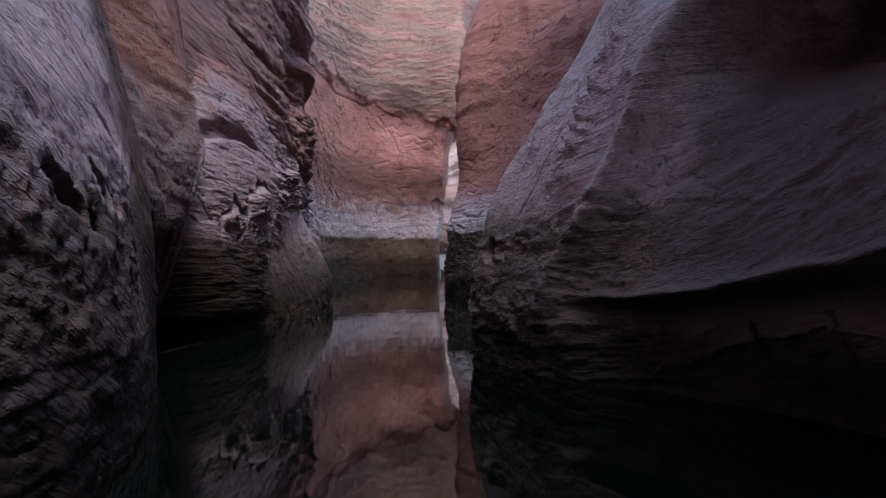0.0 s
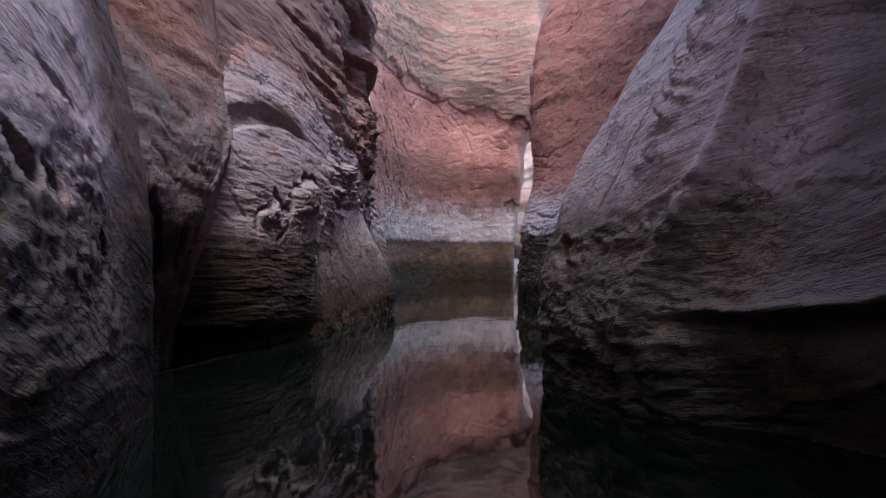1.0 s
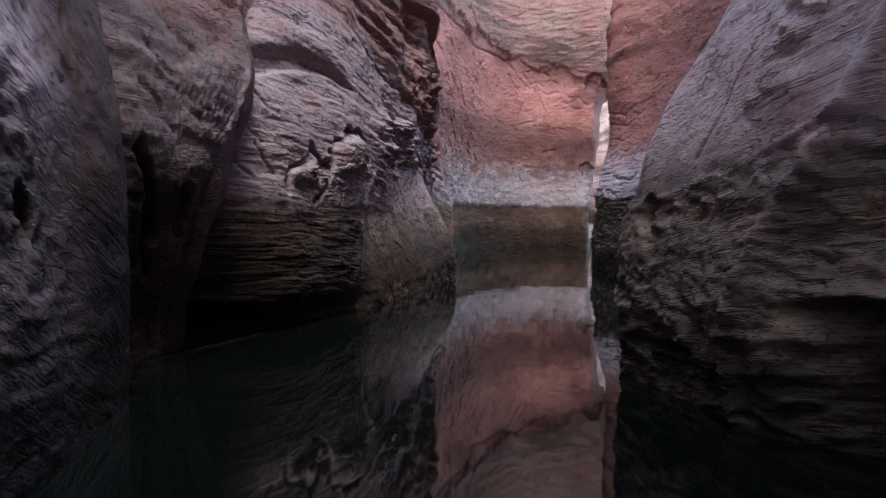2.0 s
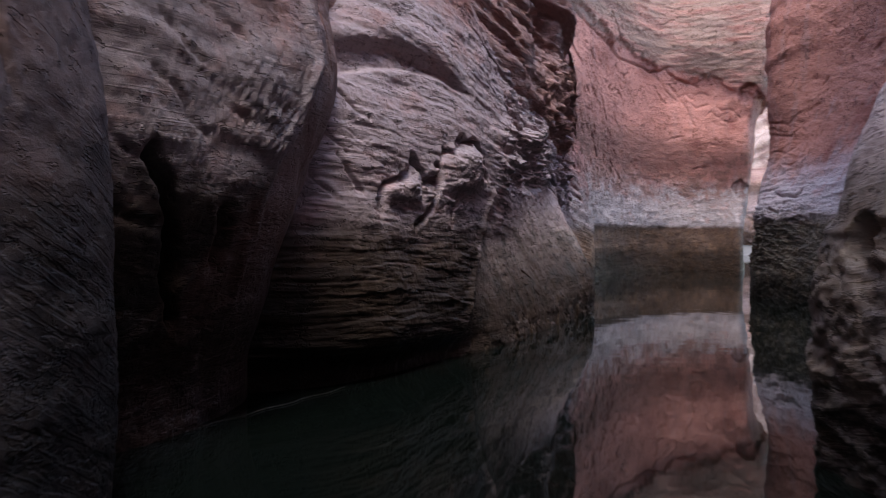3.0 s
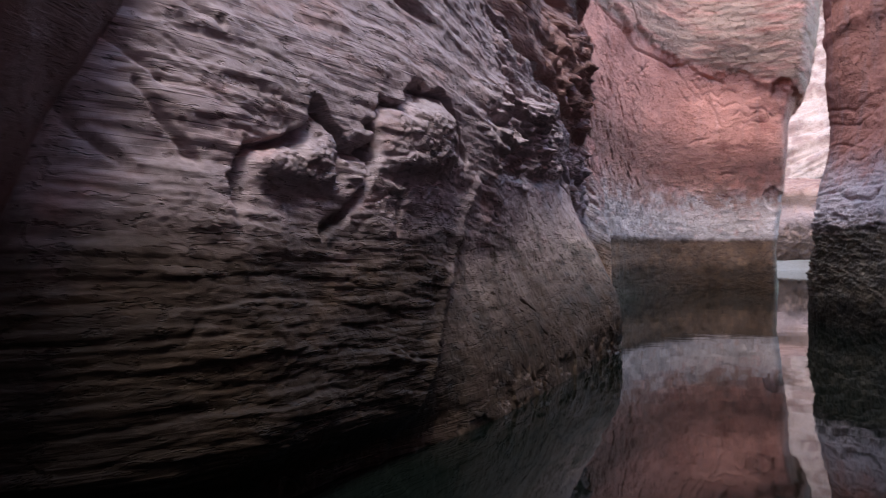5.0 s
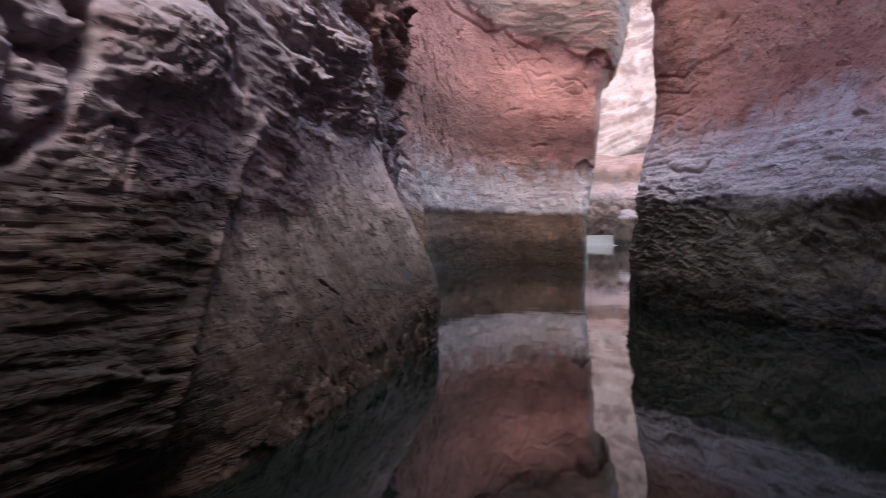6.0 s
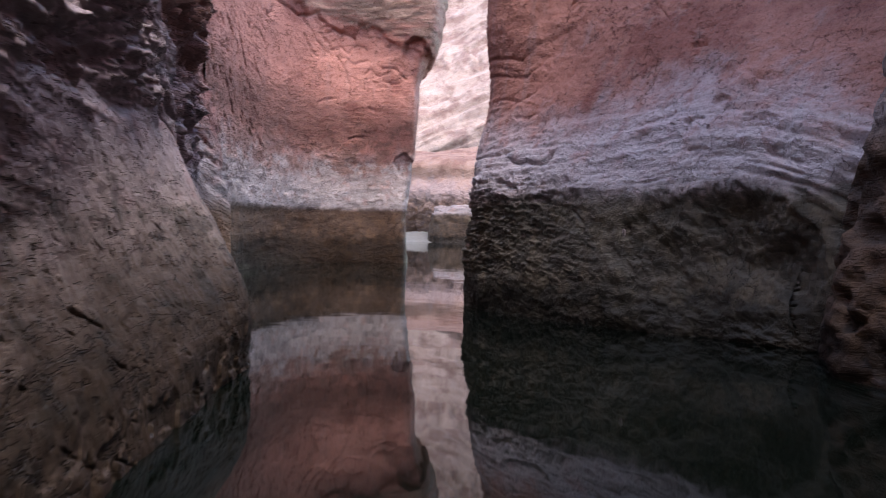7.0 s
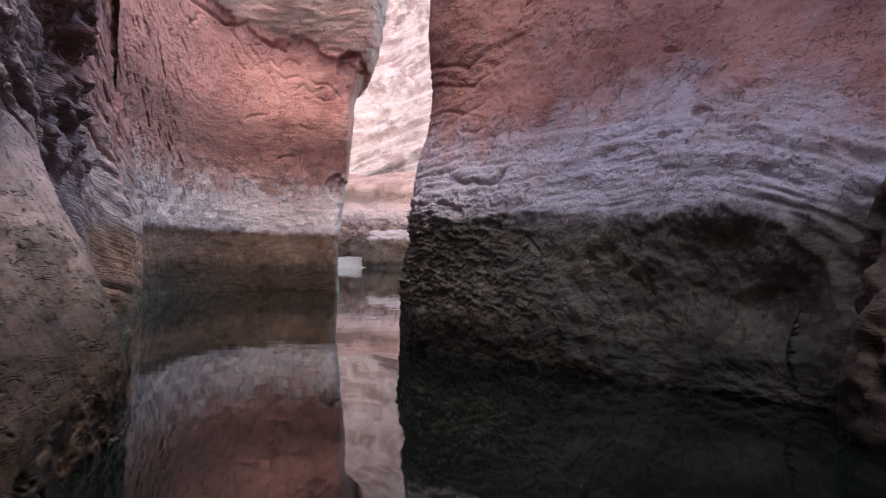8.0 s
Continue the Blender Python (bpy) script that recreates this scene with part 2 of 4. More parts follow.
    col = mix(math_node("MULTIPLY", step(noise_tex(17, 4, 0.65), 0.6, 0.7), 0.35), col, (1.35, 1.32, 1.35), "MULTIPLY")
    # red bounce light on the curtain behind the rim, put into its colour
    if red_bounce:
        col = mix(math_node("MULTIPLY", step(math_node("ADD", math_node("SUBTRACT", sep.outputs["Y"], math_node("MULTIPLY", z, 1.1)), off(mid, 0.5)), 6.15, 6.55), 0.8), col, red_bounce)
    # painted shade on the buttress's far turned side, nearly black at its foot
    if far_shade:
        col = mix(math_node("MULTIPLY", step(math_node("ADD", sep.outputs["Y"], off(mid, 0.5)), 5.2, 5.7), 0.88), col, mix(step(z1, 0.5, 1.5), (0.013, 0.0095, 0.0085), far_shade))
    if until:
        # fin: shade of flank and alcove painted in; red wall: its own tone
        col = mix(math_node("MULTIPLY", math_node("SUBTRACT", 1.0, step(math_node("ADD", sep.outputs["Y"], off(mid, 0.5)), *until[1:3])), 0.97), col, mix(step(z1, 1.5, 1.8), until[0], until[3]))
    # wet rock at the waterline; a high foot also paints shade on wall feet
    damp_shade = math_node("SUBTRACT", 1.0, step(math_node("ADD", z, off(mid, 0.35)), 0.4 * foot, foot))
    col = mix(math_node("MULTIPLY", damp_shade, 0.9), col, (0.24, 0.24, 0.23), "MULTIPLY")
    L(col, out.inputs["Base Color"])
    L(math_node("ADD", math_node("MULTIPLY", step(z1, 0.02, 0.25), 0.2), 0.42), out.inputs["Roughness"])
    out.inputs["Specular IOR Level"].default_value = 0.13
    bump = N("ShaderNodeBump")
    bump.inputs["Strength"].default_value, bump.inputs["Distance"].default_value = 1.0, 0.03
    thin = noise_tex(1.0, 3, 0.55, (1.5, 1.5, 21), True)
    plates = math_node("ADD", math_node("ADD", step(thin, 0.36, 0.385), step(thin, 0.46, 0.485)), math_node("ADD", step(thin, 0.56, 0.585), step(thin, 0.66, 0.685)))
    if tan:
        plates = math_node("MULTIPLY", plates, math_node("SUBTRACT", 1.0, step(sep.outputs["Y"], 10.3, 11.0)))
    plates = math_node("MULTIPLY", plates, math_node("MULTIPLY", step(noise_tex(1.6, 3, 0.5), 0.38, 0.6), lamina))
    height = math_node("ADD", math_node("MULTIPLY", noise_tex(9, 3, 0.5), 0.13), plates)
    scab = noise_tex(1.0, 5, 0.58, (4.5, 4.5, 8), True)
    edges = math_node("ADD", math_node("ADD", step(scab, 0.37, 0.41), step(scab, 0.47, 0.51)), math_node("ADD", step(scab, 0.55, 0.59), step(scab, 0.63, 0.67)))
    edges = math_node("MULTIPLY", edges, math_node("MULTIPLY", step(noise_tex(1.1, 2, 0.5), 0.36, 0.55), spall))
    height = math_node("ADD", height, edges)
    height = math_node("ADD", height, math_node("MULTIPLY", noise_tex(30, 8, 0.68), 1.9 * grain))
    chips = noise_tex(1.0, 3, 0.6, (7, 7, 24), True)
    height = math_node("SUBTRACT", height, math_node("MULTIPLY", step(chips, 0.61, 0.63), 0.4))
    height = math_node("SUBTRACT", height, math_node("ADD", math_node("MULTIPLY", hair, 0.35), math_node("MULTIPLY", speck, 0.25)))
    L(height, bump.inputs["Height"])
    L(bump.outputs[0], out.inputs["Normal"])
    return mat


rock_entrance = sandstone("sandstone_entrance", run=0.5, ring=1.0, soft=0.2, pale=3.2, dip=40, grey=(0.60, 0.49, 0.545), brown=(0.135, 0.11, 0.11), far_shade=(0.075, 0.042, 0.034), lamina=0.2)
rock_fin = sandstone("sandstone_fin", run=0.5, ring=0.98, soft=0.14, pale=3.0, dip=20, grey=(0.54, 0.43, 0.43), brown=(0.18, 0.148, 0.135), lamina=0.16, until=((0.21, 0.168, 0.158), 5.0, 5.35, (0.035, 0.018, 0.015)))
rock_lobe = sandstone("sandstone_lobe", run=0.5, ring=0.95, soft=0.12, pale=1.75, dip=-2, grey=(0.25, 0.20, 0.205), brown=(0.055, 0.04, 0.034), red_bounce=(0.18, 0.098, 0.083), foot=0.85, lamina=0.04, red=(0.34, 0.165, 0.135))
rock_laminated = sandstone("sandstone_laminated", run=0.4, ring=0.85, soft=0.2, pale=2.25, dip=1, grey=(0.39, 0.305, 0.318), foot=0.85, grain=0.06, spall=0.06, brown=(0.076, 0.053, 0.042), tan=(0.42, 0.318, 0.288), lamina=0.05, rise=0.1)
rock_red = sandstone("sandstone_red", run=0.3, red=(0.40, 0.18, 0.152), ring=0.9, soft=0.1, pale=1.5, dip=17, brown=(0.30, 0.18, 0.12), until=((0.37, 0.28, 0.29), 16.0, 17.0, (0.30, 0.17, 0.15)), lamina=0.4)
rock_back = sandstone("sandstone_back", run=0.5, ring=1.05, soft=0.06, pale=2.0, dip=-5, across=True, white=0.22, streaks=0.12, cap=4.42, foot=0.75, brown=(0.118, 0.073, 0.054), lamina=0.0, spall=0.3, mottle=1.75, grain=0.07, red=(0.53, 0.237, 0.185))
rock_hollow = sandstone("sandstone_hollow", ring=1.05, soft=0.13, pale=1.72, dip=-10, across=True, white=0.3, red=(0.45, 0.195, 0.148), grey=(0.53, 0.425, 0.435), brown=(0.11, 0.09, 0.072), lamina=0.03, grain=0.07)
rock_far = sandstone("sandstone_far", ring=0.5, pale=2.0, dip=-20, across=True, red=(0.56, 0.39, 0.335), lamina=0.4)
rock_foot = sandstone("sandstone_foot", ring=2.0, soft=0.25, pale=2.9, brown=(0.17, 0.105, 0.09), dip=-14, across=True, red=(0.40, 0.23, 0.18), grey=(0.36, 0.235, 0.215))
rock_block = sandstone("sandstone_block", ring=1.3, soft=0.1, pale=2.5, dip=-14, across=True, grey=(0.30, 0.225, 0.215), brown=(0.075, 0.046, 0.034))


def water_material():
    mat, tree, out = nodes_of("still_water")
    N, L = tree.nodes.new, tree.links.new
    out.inputs["Base Color"].default_value = (0.0028, 0.0042, 0.0034, 1)
    out.inputs["Specular IOR Level"].default_value = 0.10
    out.inputs["Roughness"].default_value, out.inputs["IOR"].default_value = 0.025, 1.333
    geo, tex, bump, m = N("ShaderNodeNewGeometry"), N("ShaderNodeTexNoise"), N("ShaderNodeBump"), N("ShaderNodeMapping")
    m.inputs["Scale"].default_value = (1.2, 0.7, 1)
    L(geo.outputs["Position"], m.inputs[0])
    L(m.outputs[0], tex.inputs["Vector"])
    tex.inputs["Scale"].default_value, tex.inputs["Detail"].default_value = 2.0, 2
    bump.inputs["Strength"].default_value, bump.inputs["Distance"].default_value = 0.09, 0.02
    L(tex.outputs["Fac"], bump.inputs["Height"])
    L(bump.outputs[0], out.inputs["Normal"])
    return mat


# ---- water ----
xs, ys = np.linspace(-40, 40, 41), np.linspace(-30, 90, 61)
sheet = np.stack([*np.meshgrid(xs, ys), np.zeros((61, 41))], -1)
tagged(mesh_grid("water", sheet, water_material()), "still dark green water on the canyon floor", "water", kind="structure")


# ---- canyon walls ----
def carve_entrance(x, y, z, p):
    w, v = 0.5 * y, p * (1, 0.5, 1)
    d = crust(p)
    up, low = smooth(0.98, 1.28, z - 0.16 * fbm(v * 3, 3)), smooth(0.66, 0.42, z + 0.08 * fbm(v * 2, 2))
    mid = (1 - up) * (1 - low)
    near = smooth(5.6, 5.0, y)
    # smooth flank with fine slanting striae and a few lifted scales
    d += up * (0.004 * (beds(y, z, p, 40, 8, 0.8, 3) - 0.5) + 0.005 * (beds(y, z, p, 43, 26, 0.8, 4) - 0.5) - 0.008 * slashes(w, z, p, 42, 0.16, 0.5))
    d += near * up * 0.03 * scabs(w, z, p, 30, 0.22, 4, 0.9)
    # weathered band: round pits with sharp rims, ragged small lumps
    d -= mid * near * (0.022 * billow(v * (8, 8, 11), 4, 0.6) + 0.006 * pits(v + 9, (17, 17, 24), 0.08, 0.12))
    d += mid * near * 0.016 * scabs(w, z, p, 12, 0.16, 14)
    d += low * (0.25 + 0.75 * near) * (0.008 * slabs(y, z, p, 2, 0.085, 3, 0.5) + 0.012 * fbm(v * (5, 5, 11), 4, 0.6) + 0.003 * slabs(y, z, p, 3, 0.03, 8, 0.3))
    d -= 0.16 * bite(y, z, p, 4.05, 0.99, 0.16, 0.06, -20) + 0.12 * bite(y, z, p, 4.35, 0.95, 0.10, 0.05, -25) + 0.12 * bite(y, z, p, 3.3, 0.93, 0.2, 0.07, -15)
    d -= 0.10 * bite(y, z, p, 3.65, 0.84, 0.10, 0.05, -10) + 0.10 * bite(y, z, p, 5.0, 0.72, 0.07, 0.09, 10)
    d -= 0.05 * groove(y, z, ((4.55, 1.36), (4.75, 1.28), (4.85, 1.22)), 0.018)
    # a long upright crack in the smooth flank
    d -= 0.05 * groove(y, z, ((5.75, 2.2), (5.72, 1.7), (5.66, 1.35), (5.68, 1.0)), 0.012) * smooth(1.0, 1.4, z)
    return d


def carve_lobe(x, y, z, p):
    w, v = 0.5 * y, p * (1, 0.5, 1)
    d = crust(p, 0.6)
    up = smooth(0.80, 1.1, z + 0.10 * fbm(v * 4, 3))
    face = smooth(0.14, -0.06, y - 7.36 - 1.1 * np.clip(z - 1.0, -0.12, 0.7) - 0.06 * fbm(v * 5, 3))
    d += up * face * (0.005 * (beds(y, z, p, 4, 10, 1.2, 4, 0.14) - 0.5) + 0.004 * (beds(y, z, p, 3, 30, 1.2, 4, 0.16) - 0.5) + 0.035 * scabs(w, z, p, 10, 0.2, 2, 0.6) + 0.02 * scabs(w, z, p, 14, 0.09, 72, 0.6))
    for path in (((6.75, 1.50), (6.86, 1.42), (6.97, 1.36)), ((6.66, 1.30), (6.78, 1.22), (6.93, 1.10)), ((7.0, 1.60), (7.1, 1.58), (7.25, 1.52)), ((7.05, 1.24), (7.2, 1.2)), ((6.45, 1.05), (6.6, 1.0), (6.72, 0.93)), ((6.45, 0.84), (6.65, 0.8))):
        d -= 0.014 * groove(y, z, path, 0.014)
    d += 0.01 * groove(y, z, ((6.8, 1.40), (7.0, 1.34), (7.2, 1.29), (7.45, 1.2)), 0.012)
    low = (1 - up) * face
    d += low * (0.018 * scabs(w, z, p, 25, 0.3, 9) + 0.015 * fbm(v * 4, 4, 0.6))
    # broken rim of the face, then the smooth curtain that runs back from it
    rim = groove(y, z, ((7.34, 0.5), (7.36, 0.9), (7.42, 1.05), (7.65, 1.25), (7.9, 1.5), (8.05, 1.9)), 0.05)
    d += rim * (0.012 + 0.015 * scabs(w, z, p, 40, 0.12, 15))
    d += (1 - face) * (0.004 * np.sin(y * 16 + z * 9 + 5 * fbm(v * 2, 2)) + 0.012 * fbm(v * (3, 3, 2), 3))
    # dark fissure low in the face, with a pale blade of rock before it
    d -= 0.18 * groove(y, z, ((6.66, 1.0), (6.78, 0.86), (6.86, 0.68), (6.9, 0.45)), 0.024) + 0.05 * groove(y, z, ((7.12, 0.84), (7.16, 0.7), (7.14, 0.6)), 0.04)
    d += 0.012 * groove(y, z, ((6.98, 0.62), (6.80, 0.45), (6.62, 0.36), (6.45, 0.33)), 0.026)
    d -= 0.06 * smooth(0.5, 0.15, z)
    return d


def carve_laminated(x, y, z, p):
    w, v = 0.4 * y, p * (1, 0.4, 1)
    d = crust(p)
    corner = np.interp(z, (0.0, 0.4, 0.65, 0.94, 1.24, 1.5), (9.7, 10.1, 10.55, 10.84, 11.15, 11.4)) + 0.10 * fbm(v * 3, 2)
    side = smooth(corner + 0.06, corner - 0.10, y)
    lam = smooth(0.86, 0.66, z + 0.10 * fbm(v * 2, 3)) * side * smooth(0.06, 0.18, z)
    fine = smooth(0.70, 0.85, z) * smooth(12.2, 11.2, y)
    nose = (1 - side) * smooth(1.2, 1.05, z - 0.03 * (y - 12))
    # broken layers, thicker and bolder to the foot
    d += lam * (0.007 * slabs(y, z, p, 3.0, 0.07, 3, 0.5) + 0.0055 * slabs(y, z, p, 2.5, 0.03, 5, 0.25) + 0.012 * scabs(w, z, p, 3, 0.35, 16, 0.5))
    d += lam * 0.006 * fbm(v * (9, 9, 16), 3, 0.6)
    d += 0.03 * np.exp(-((y - 9.8) / 0.26) ** 4) * lip(y, z, p, ((9.4, 0.40), (9.6, 0.395), (9.9, 0.37), (10.1, 0.33)), 0.05, 0.03)
    # short ripples on the dome
    d += fine * (0.005 * (beds(y, z, p, 4, 11, 1.2, 4, 0.10) - 0.5) + 0.006 * (beds(y, z, p, 5, 27, 1.4, 4, 0.10) - 0.5) + 0.022 * scabs(w, z, p, 8, 0.3, 5, 0.8) + 0.014 * scabs(w, z, p, 12, 0.1, 75, 0.6) + 0.006 * fbm(v * (14, 10, 22), 3, 0.6))
    d += 0.02 * np.exp(-((y - corner) / 0.07) ** 2) * smooth(1.2, 1.0, z)
    d -= nose * (0.03 * slashes(w, z, p, 40, 0.10, 0.56, 8) + 0.03 * slashes(w, z, p, 44, 0.22, 0.60, 28) + 0.015 * slashes(w, z, p, 38, 0.06, 0.58, 48))
    d += nose * (0.012 * fbm(v * 2.5, 3) + 0.003 * fbm(v * (13, 8, 13), 3, 0.6))
    d -= nose * smooth(0.45, 0.2, z) * smooth(13.0, 13.6, y) * 0.012 * billow(p * (8, 8, 12))
    # two curled, broken-out hollows with ragged rock inside
    left = ((8.82, 0.96), (8.9, 1.04), (9.08, 1.13), (9.22, 1.17), (9.40, 1.19), (9.46, 1.12), (9.6, 1.14), (9.74, 1.17))
    right = ((9.72, 1.12), (9.8, 1.30), (9.98, 1.36), (10.2, 1.40), (10.45, 1.42), (10.62, 1.40), (10.74, 1.32), (10.84, 1.2))
    rag = 1 + 1.5 * fbm(v * (7, 5, 8), 4, 0.6)
    d -= 0.095 * lip(y, z, p, left, 0.065, 0.10) + 0.10 * lip(y, z, p, right, 0.045, 0.09)
    shell = np.exp(-((y - 10.22) / 0.36) ** 4 - ((z - 1.19 - 0.10 * (y - 10.2)) / 0.13) ** 4)
    husk = np.exp(-((y - 9.16) / 0.28) ** 4 - ((z - 1.03) / 0.08) ** 4)
    d += (0.016 * shell - 0.03 * husk) * rag
    d += (shell + husk) * (0.045 * scabs(w, z, p, -50, 0.10, 41) + 0.02 * scabs(w, z, p, -60, 0.05, 43) + 0.012 * fbm(v * (10, 8, 14), 3, 0.6))
    d -= 0.05 * groove(y, z, ((9.76, 1.10), (9.66, 0.98), (9.52, 0.90), (9.32, 0.82)), 0.018)
    d -= 0.025 * groove(y, z, ((9.98, 1.0), (9.92, 0.92), (9.9, 0.84)), 0.016) + 0.03 * lip(y, z, p, ((9.86, 1.02), (10.0, 1.05), (10.12, 1.03)), 0.03, 0.08)
    hurt = np.exp(-((y - 9.8) / 0.8) ** 2 - ((z - 1.0) / 0.15) ** 2)
    d -= hurt * (0.012 * billow(v * (6, 5, 8)) + 0.014 * flakes(w, z, p, -30, 0.07, -0.2, 8) - 0.022 * scabs(w, z, p, -25, 0.16, 45))
    # crumbling cavernous patch above the nose, dark beneath
    clump = np.exp(-(((y - 12.6) / 1.3) ** 4) - ((z - 1.45 - 0.08 * (y - 12.6)) / 0.26) ** 4)
    d += clump * (0.14 * billow(v * (4.5, 3.5, 6), 4, 0.6) - 0.03 + 0.07 * fbm(v * (6, 5, 8), 4, 0.6))
    d -= 0.08 * np.exp(-(((y - 12.4) / 0.9) ** 4) - ((z - 1.27 - 0.03 * (y - 12.4)) / 0.10) ** 4)
    edge = smooth(11.2, 12.4, y) * smooth(1.15, 1.4, z)
    d -= edge * (0.06 * slashes(w, z, p, 30, 0.3, 0.30, 11) * (1 - clump) + 0.05 * fbm(v * (8, 5, 10), 4, 0.6) + 0.03 * scabs(w, z, p, 35, 0.2, 47))
    for path in (((8.30, 1.16), (8.36, 1.06), (8.46, 0.97)), ((8.42, 1.36), (8.5, 1.28), (8.62, 1.2)), ((8.55, 1.16), (8.62, 1.06), (8.7, 0.99)), ((8.7, 1.5), (8.8, 1.42), (8.9, 1.38))):
        d -= 0.02 * groove(y, z, path, 0.014)
    d -= 0.014 * smooth(0.24, 0.05, z) * smooth(9.5, 11, y) * pits(p, (9, 9, 12), -0.05, 0.2)
    d -= 0.10 * smooth(0.22, 0.04, z) * smooth(10.6, 9.5, y)
    # the dome's upper edge runs in under a low arch, which narrows to a seam
    crest = np.interp(y, (8.0, 8.5, 8.8, 9.2, 9.6, 10.1, 10.6, 14), (1.3, 1.52, 1.63, 1.70, 1.755, 1.78, 1.72, 1.6)) + 0.015 * fbm(v * 6, 2)
    tall = np.interp(y, (8.0, 9.0, 9.5, 10.0, 10.5, 10.9), (0.12, 0.12, 0.11, 0.07, 0.03, 0.0))
    d -= (0.075 + 0.04 * fbm(v * 5, 3)) * smooth(crest - 0.02, crest + 0.035, z) * smooth(crest + tall + 0.07, crest + tall, z) * smooth(10.9, 10.1, y)
    d += 0.05 * np.exp(-((z - crest - tall - 0.13) / 0.10) ** 2) * smooth(11.0, 10.2, y) * (1 + 0.6 * fbm(v * 4, 3))
    return d


def carve_flutes(x, y, z, p):
    w, v = 0.3 * y, p * (1, 0.3, 1)
    d = crust(p, 0.8) + 0.05 * fbm(v * 0.6, 2)
    far = smooth(10.5, 13.5, y - 0.4 * (z - 2.5)) * smooth(17.2, 16.2, y) * smooth(1.7, 2.3, z)
    d += 0.010 * (beds(y, z, p, 22, 9, 1.2, 3, 0.1) - 0.5) + 0.02 * scabs(w, z, p, 24, 0.5, 51, 0.9)
    d -= 0.02 * slashes(w, z, p, 22, 0.5, 0.3, 31)
    # broken blocks and deep slanting gouges towards the corner, then a black hollow
    d -= far * (0.10 * slashes(w, z, p, 20, 1.1, 0.26, 21) + 0.07 * slashes(w, z, p, 22, 0.5, 0.28, 22) - 0.08 * scabs(w, z, p, 24, 0.8, 53))
    d -= far * (0.08 * fbm(v * (4, 1.2, 3), 4, 0.6))
    d -= 0.22 * np.exp(-(((y - 14.6) / 0.7) ** 4) - ((z - 3.15 - 0.25 * (y - 14.6)) / 0.55) ** 4)
    knobs = smooth(13.4, 14.4, y) * smooth(16.9, 16.4, y) * smooth(1.0, 1.3, z) * smooth(3.0, 2.3, z)
    d += knobs * (0.13 * billow(p * (5, 3, 6), 4, 0.6) - 0.05 + 0.06 * fbm(p * (7, 4, 8), 3, 0.6) - 0.05 * slashes(w, z, p, 35, 0.25, 0.25, 59))
    d -= smooth(15.5, 16.5, y) * smooth(1.0, 1.5, z) * (0.06 * pits(v, (3, 3, 2), 0.15, 0.15) + 0.05 * scabs(w, z, p, 30, 0.5, 57))
    d -= smooth(16.5, 18, y) * smooth(1.1, 1.5, z) * (0.12 * slashes(w, z, p, 24, 0.8, 0.46, 41) + 0.07 * slashes(w, z, p, 26, 0.4, 0.44, 43))
    return d


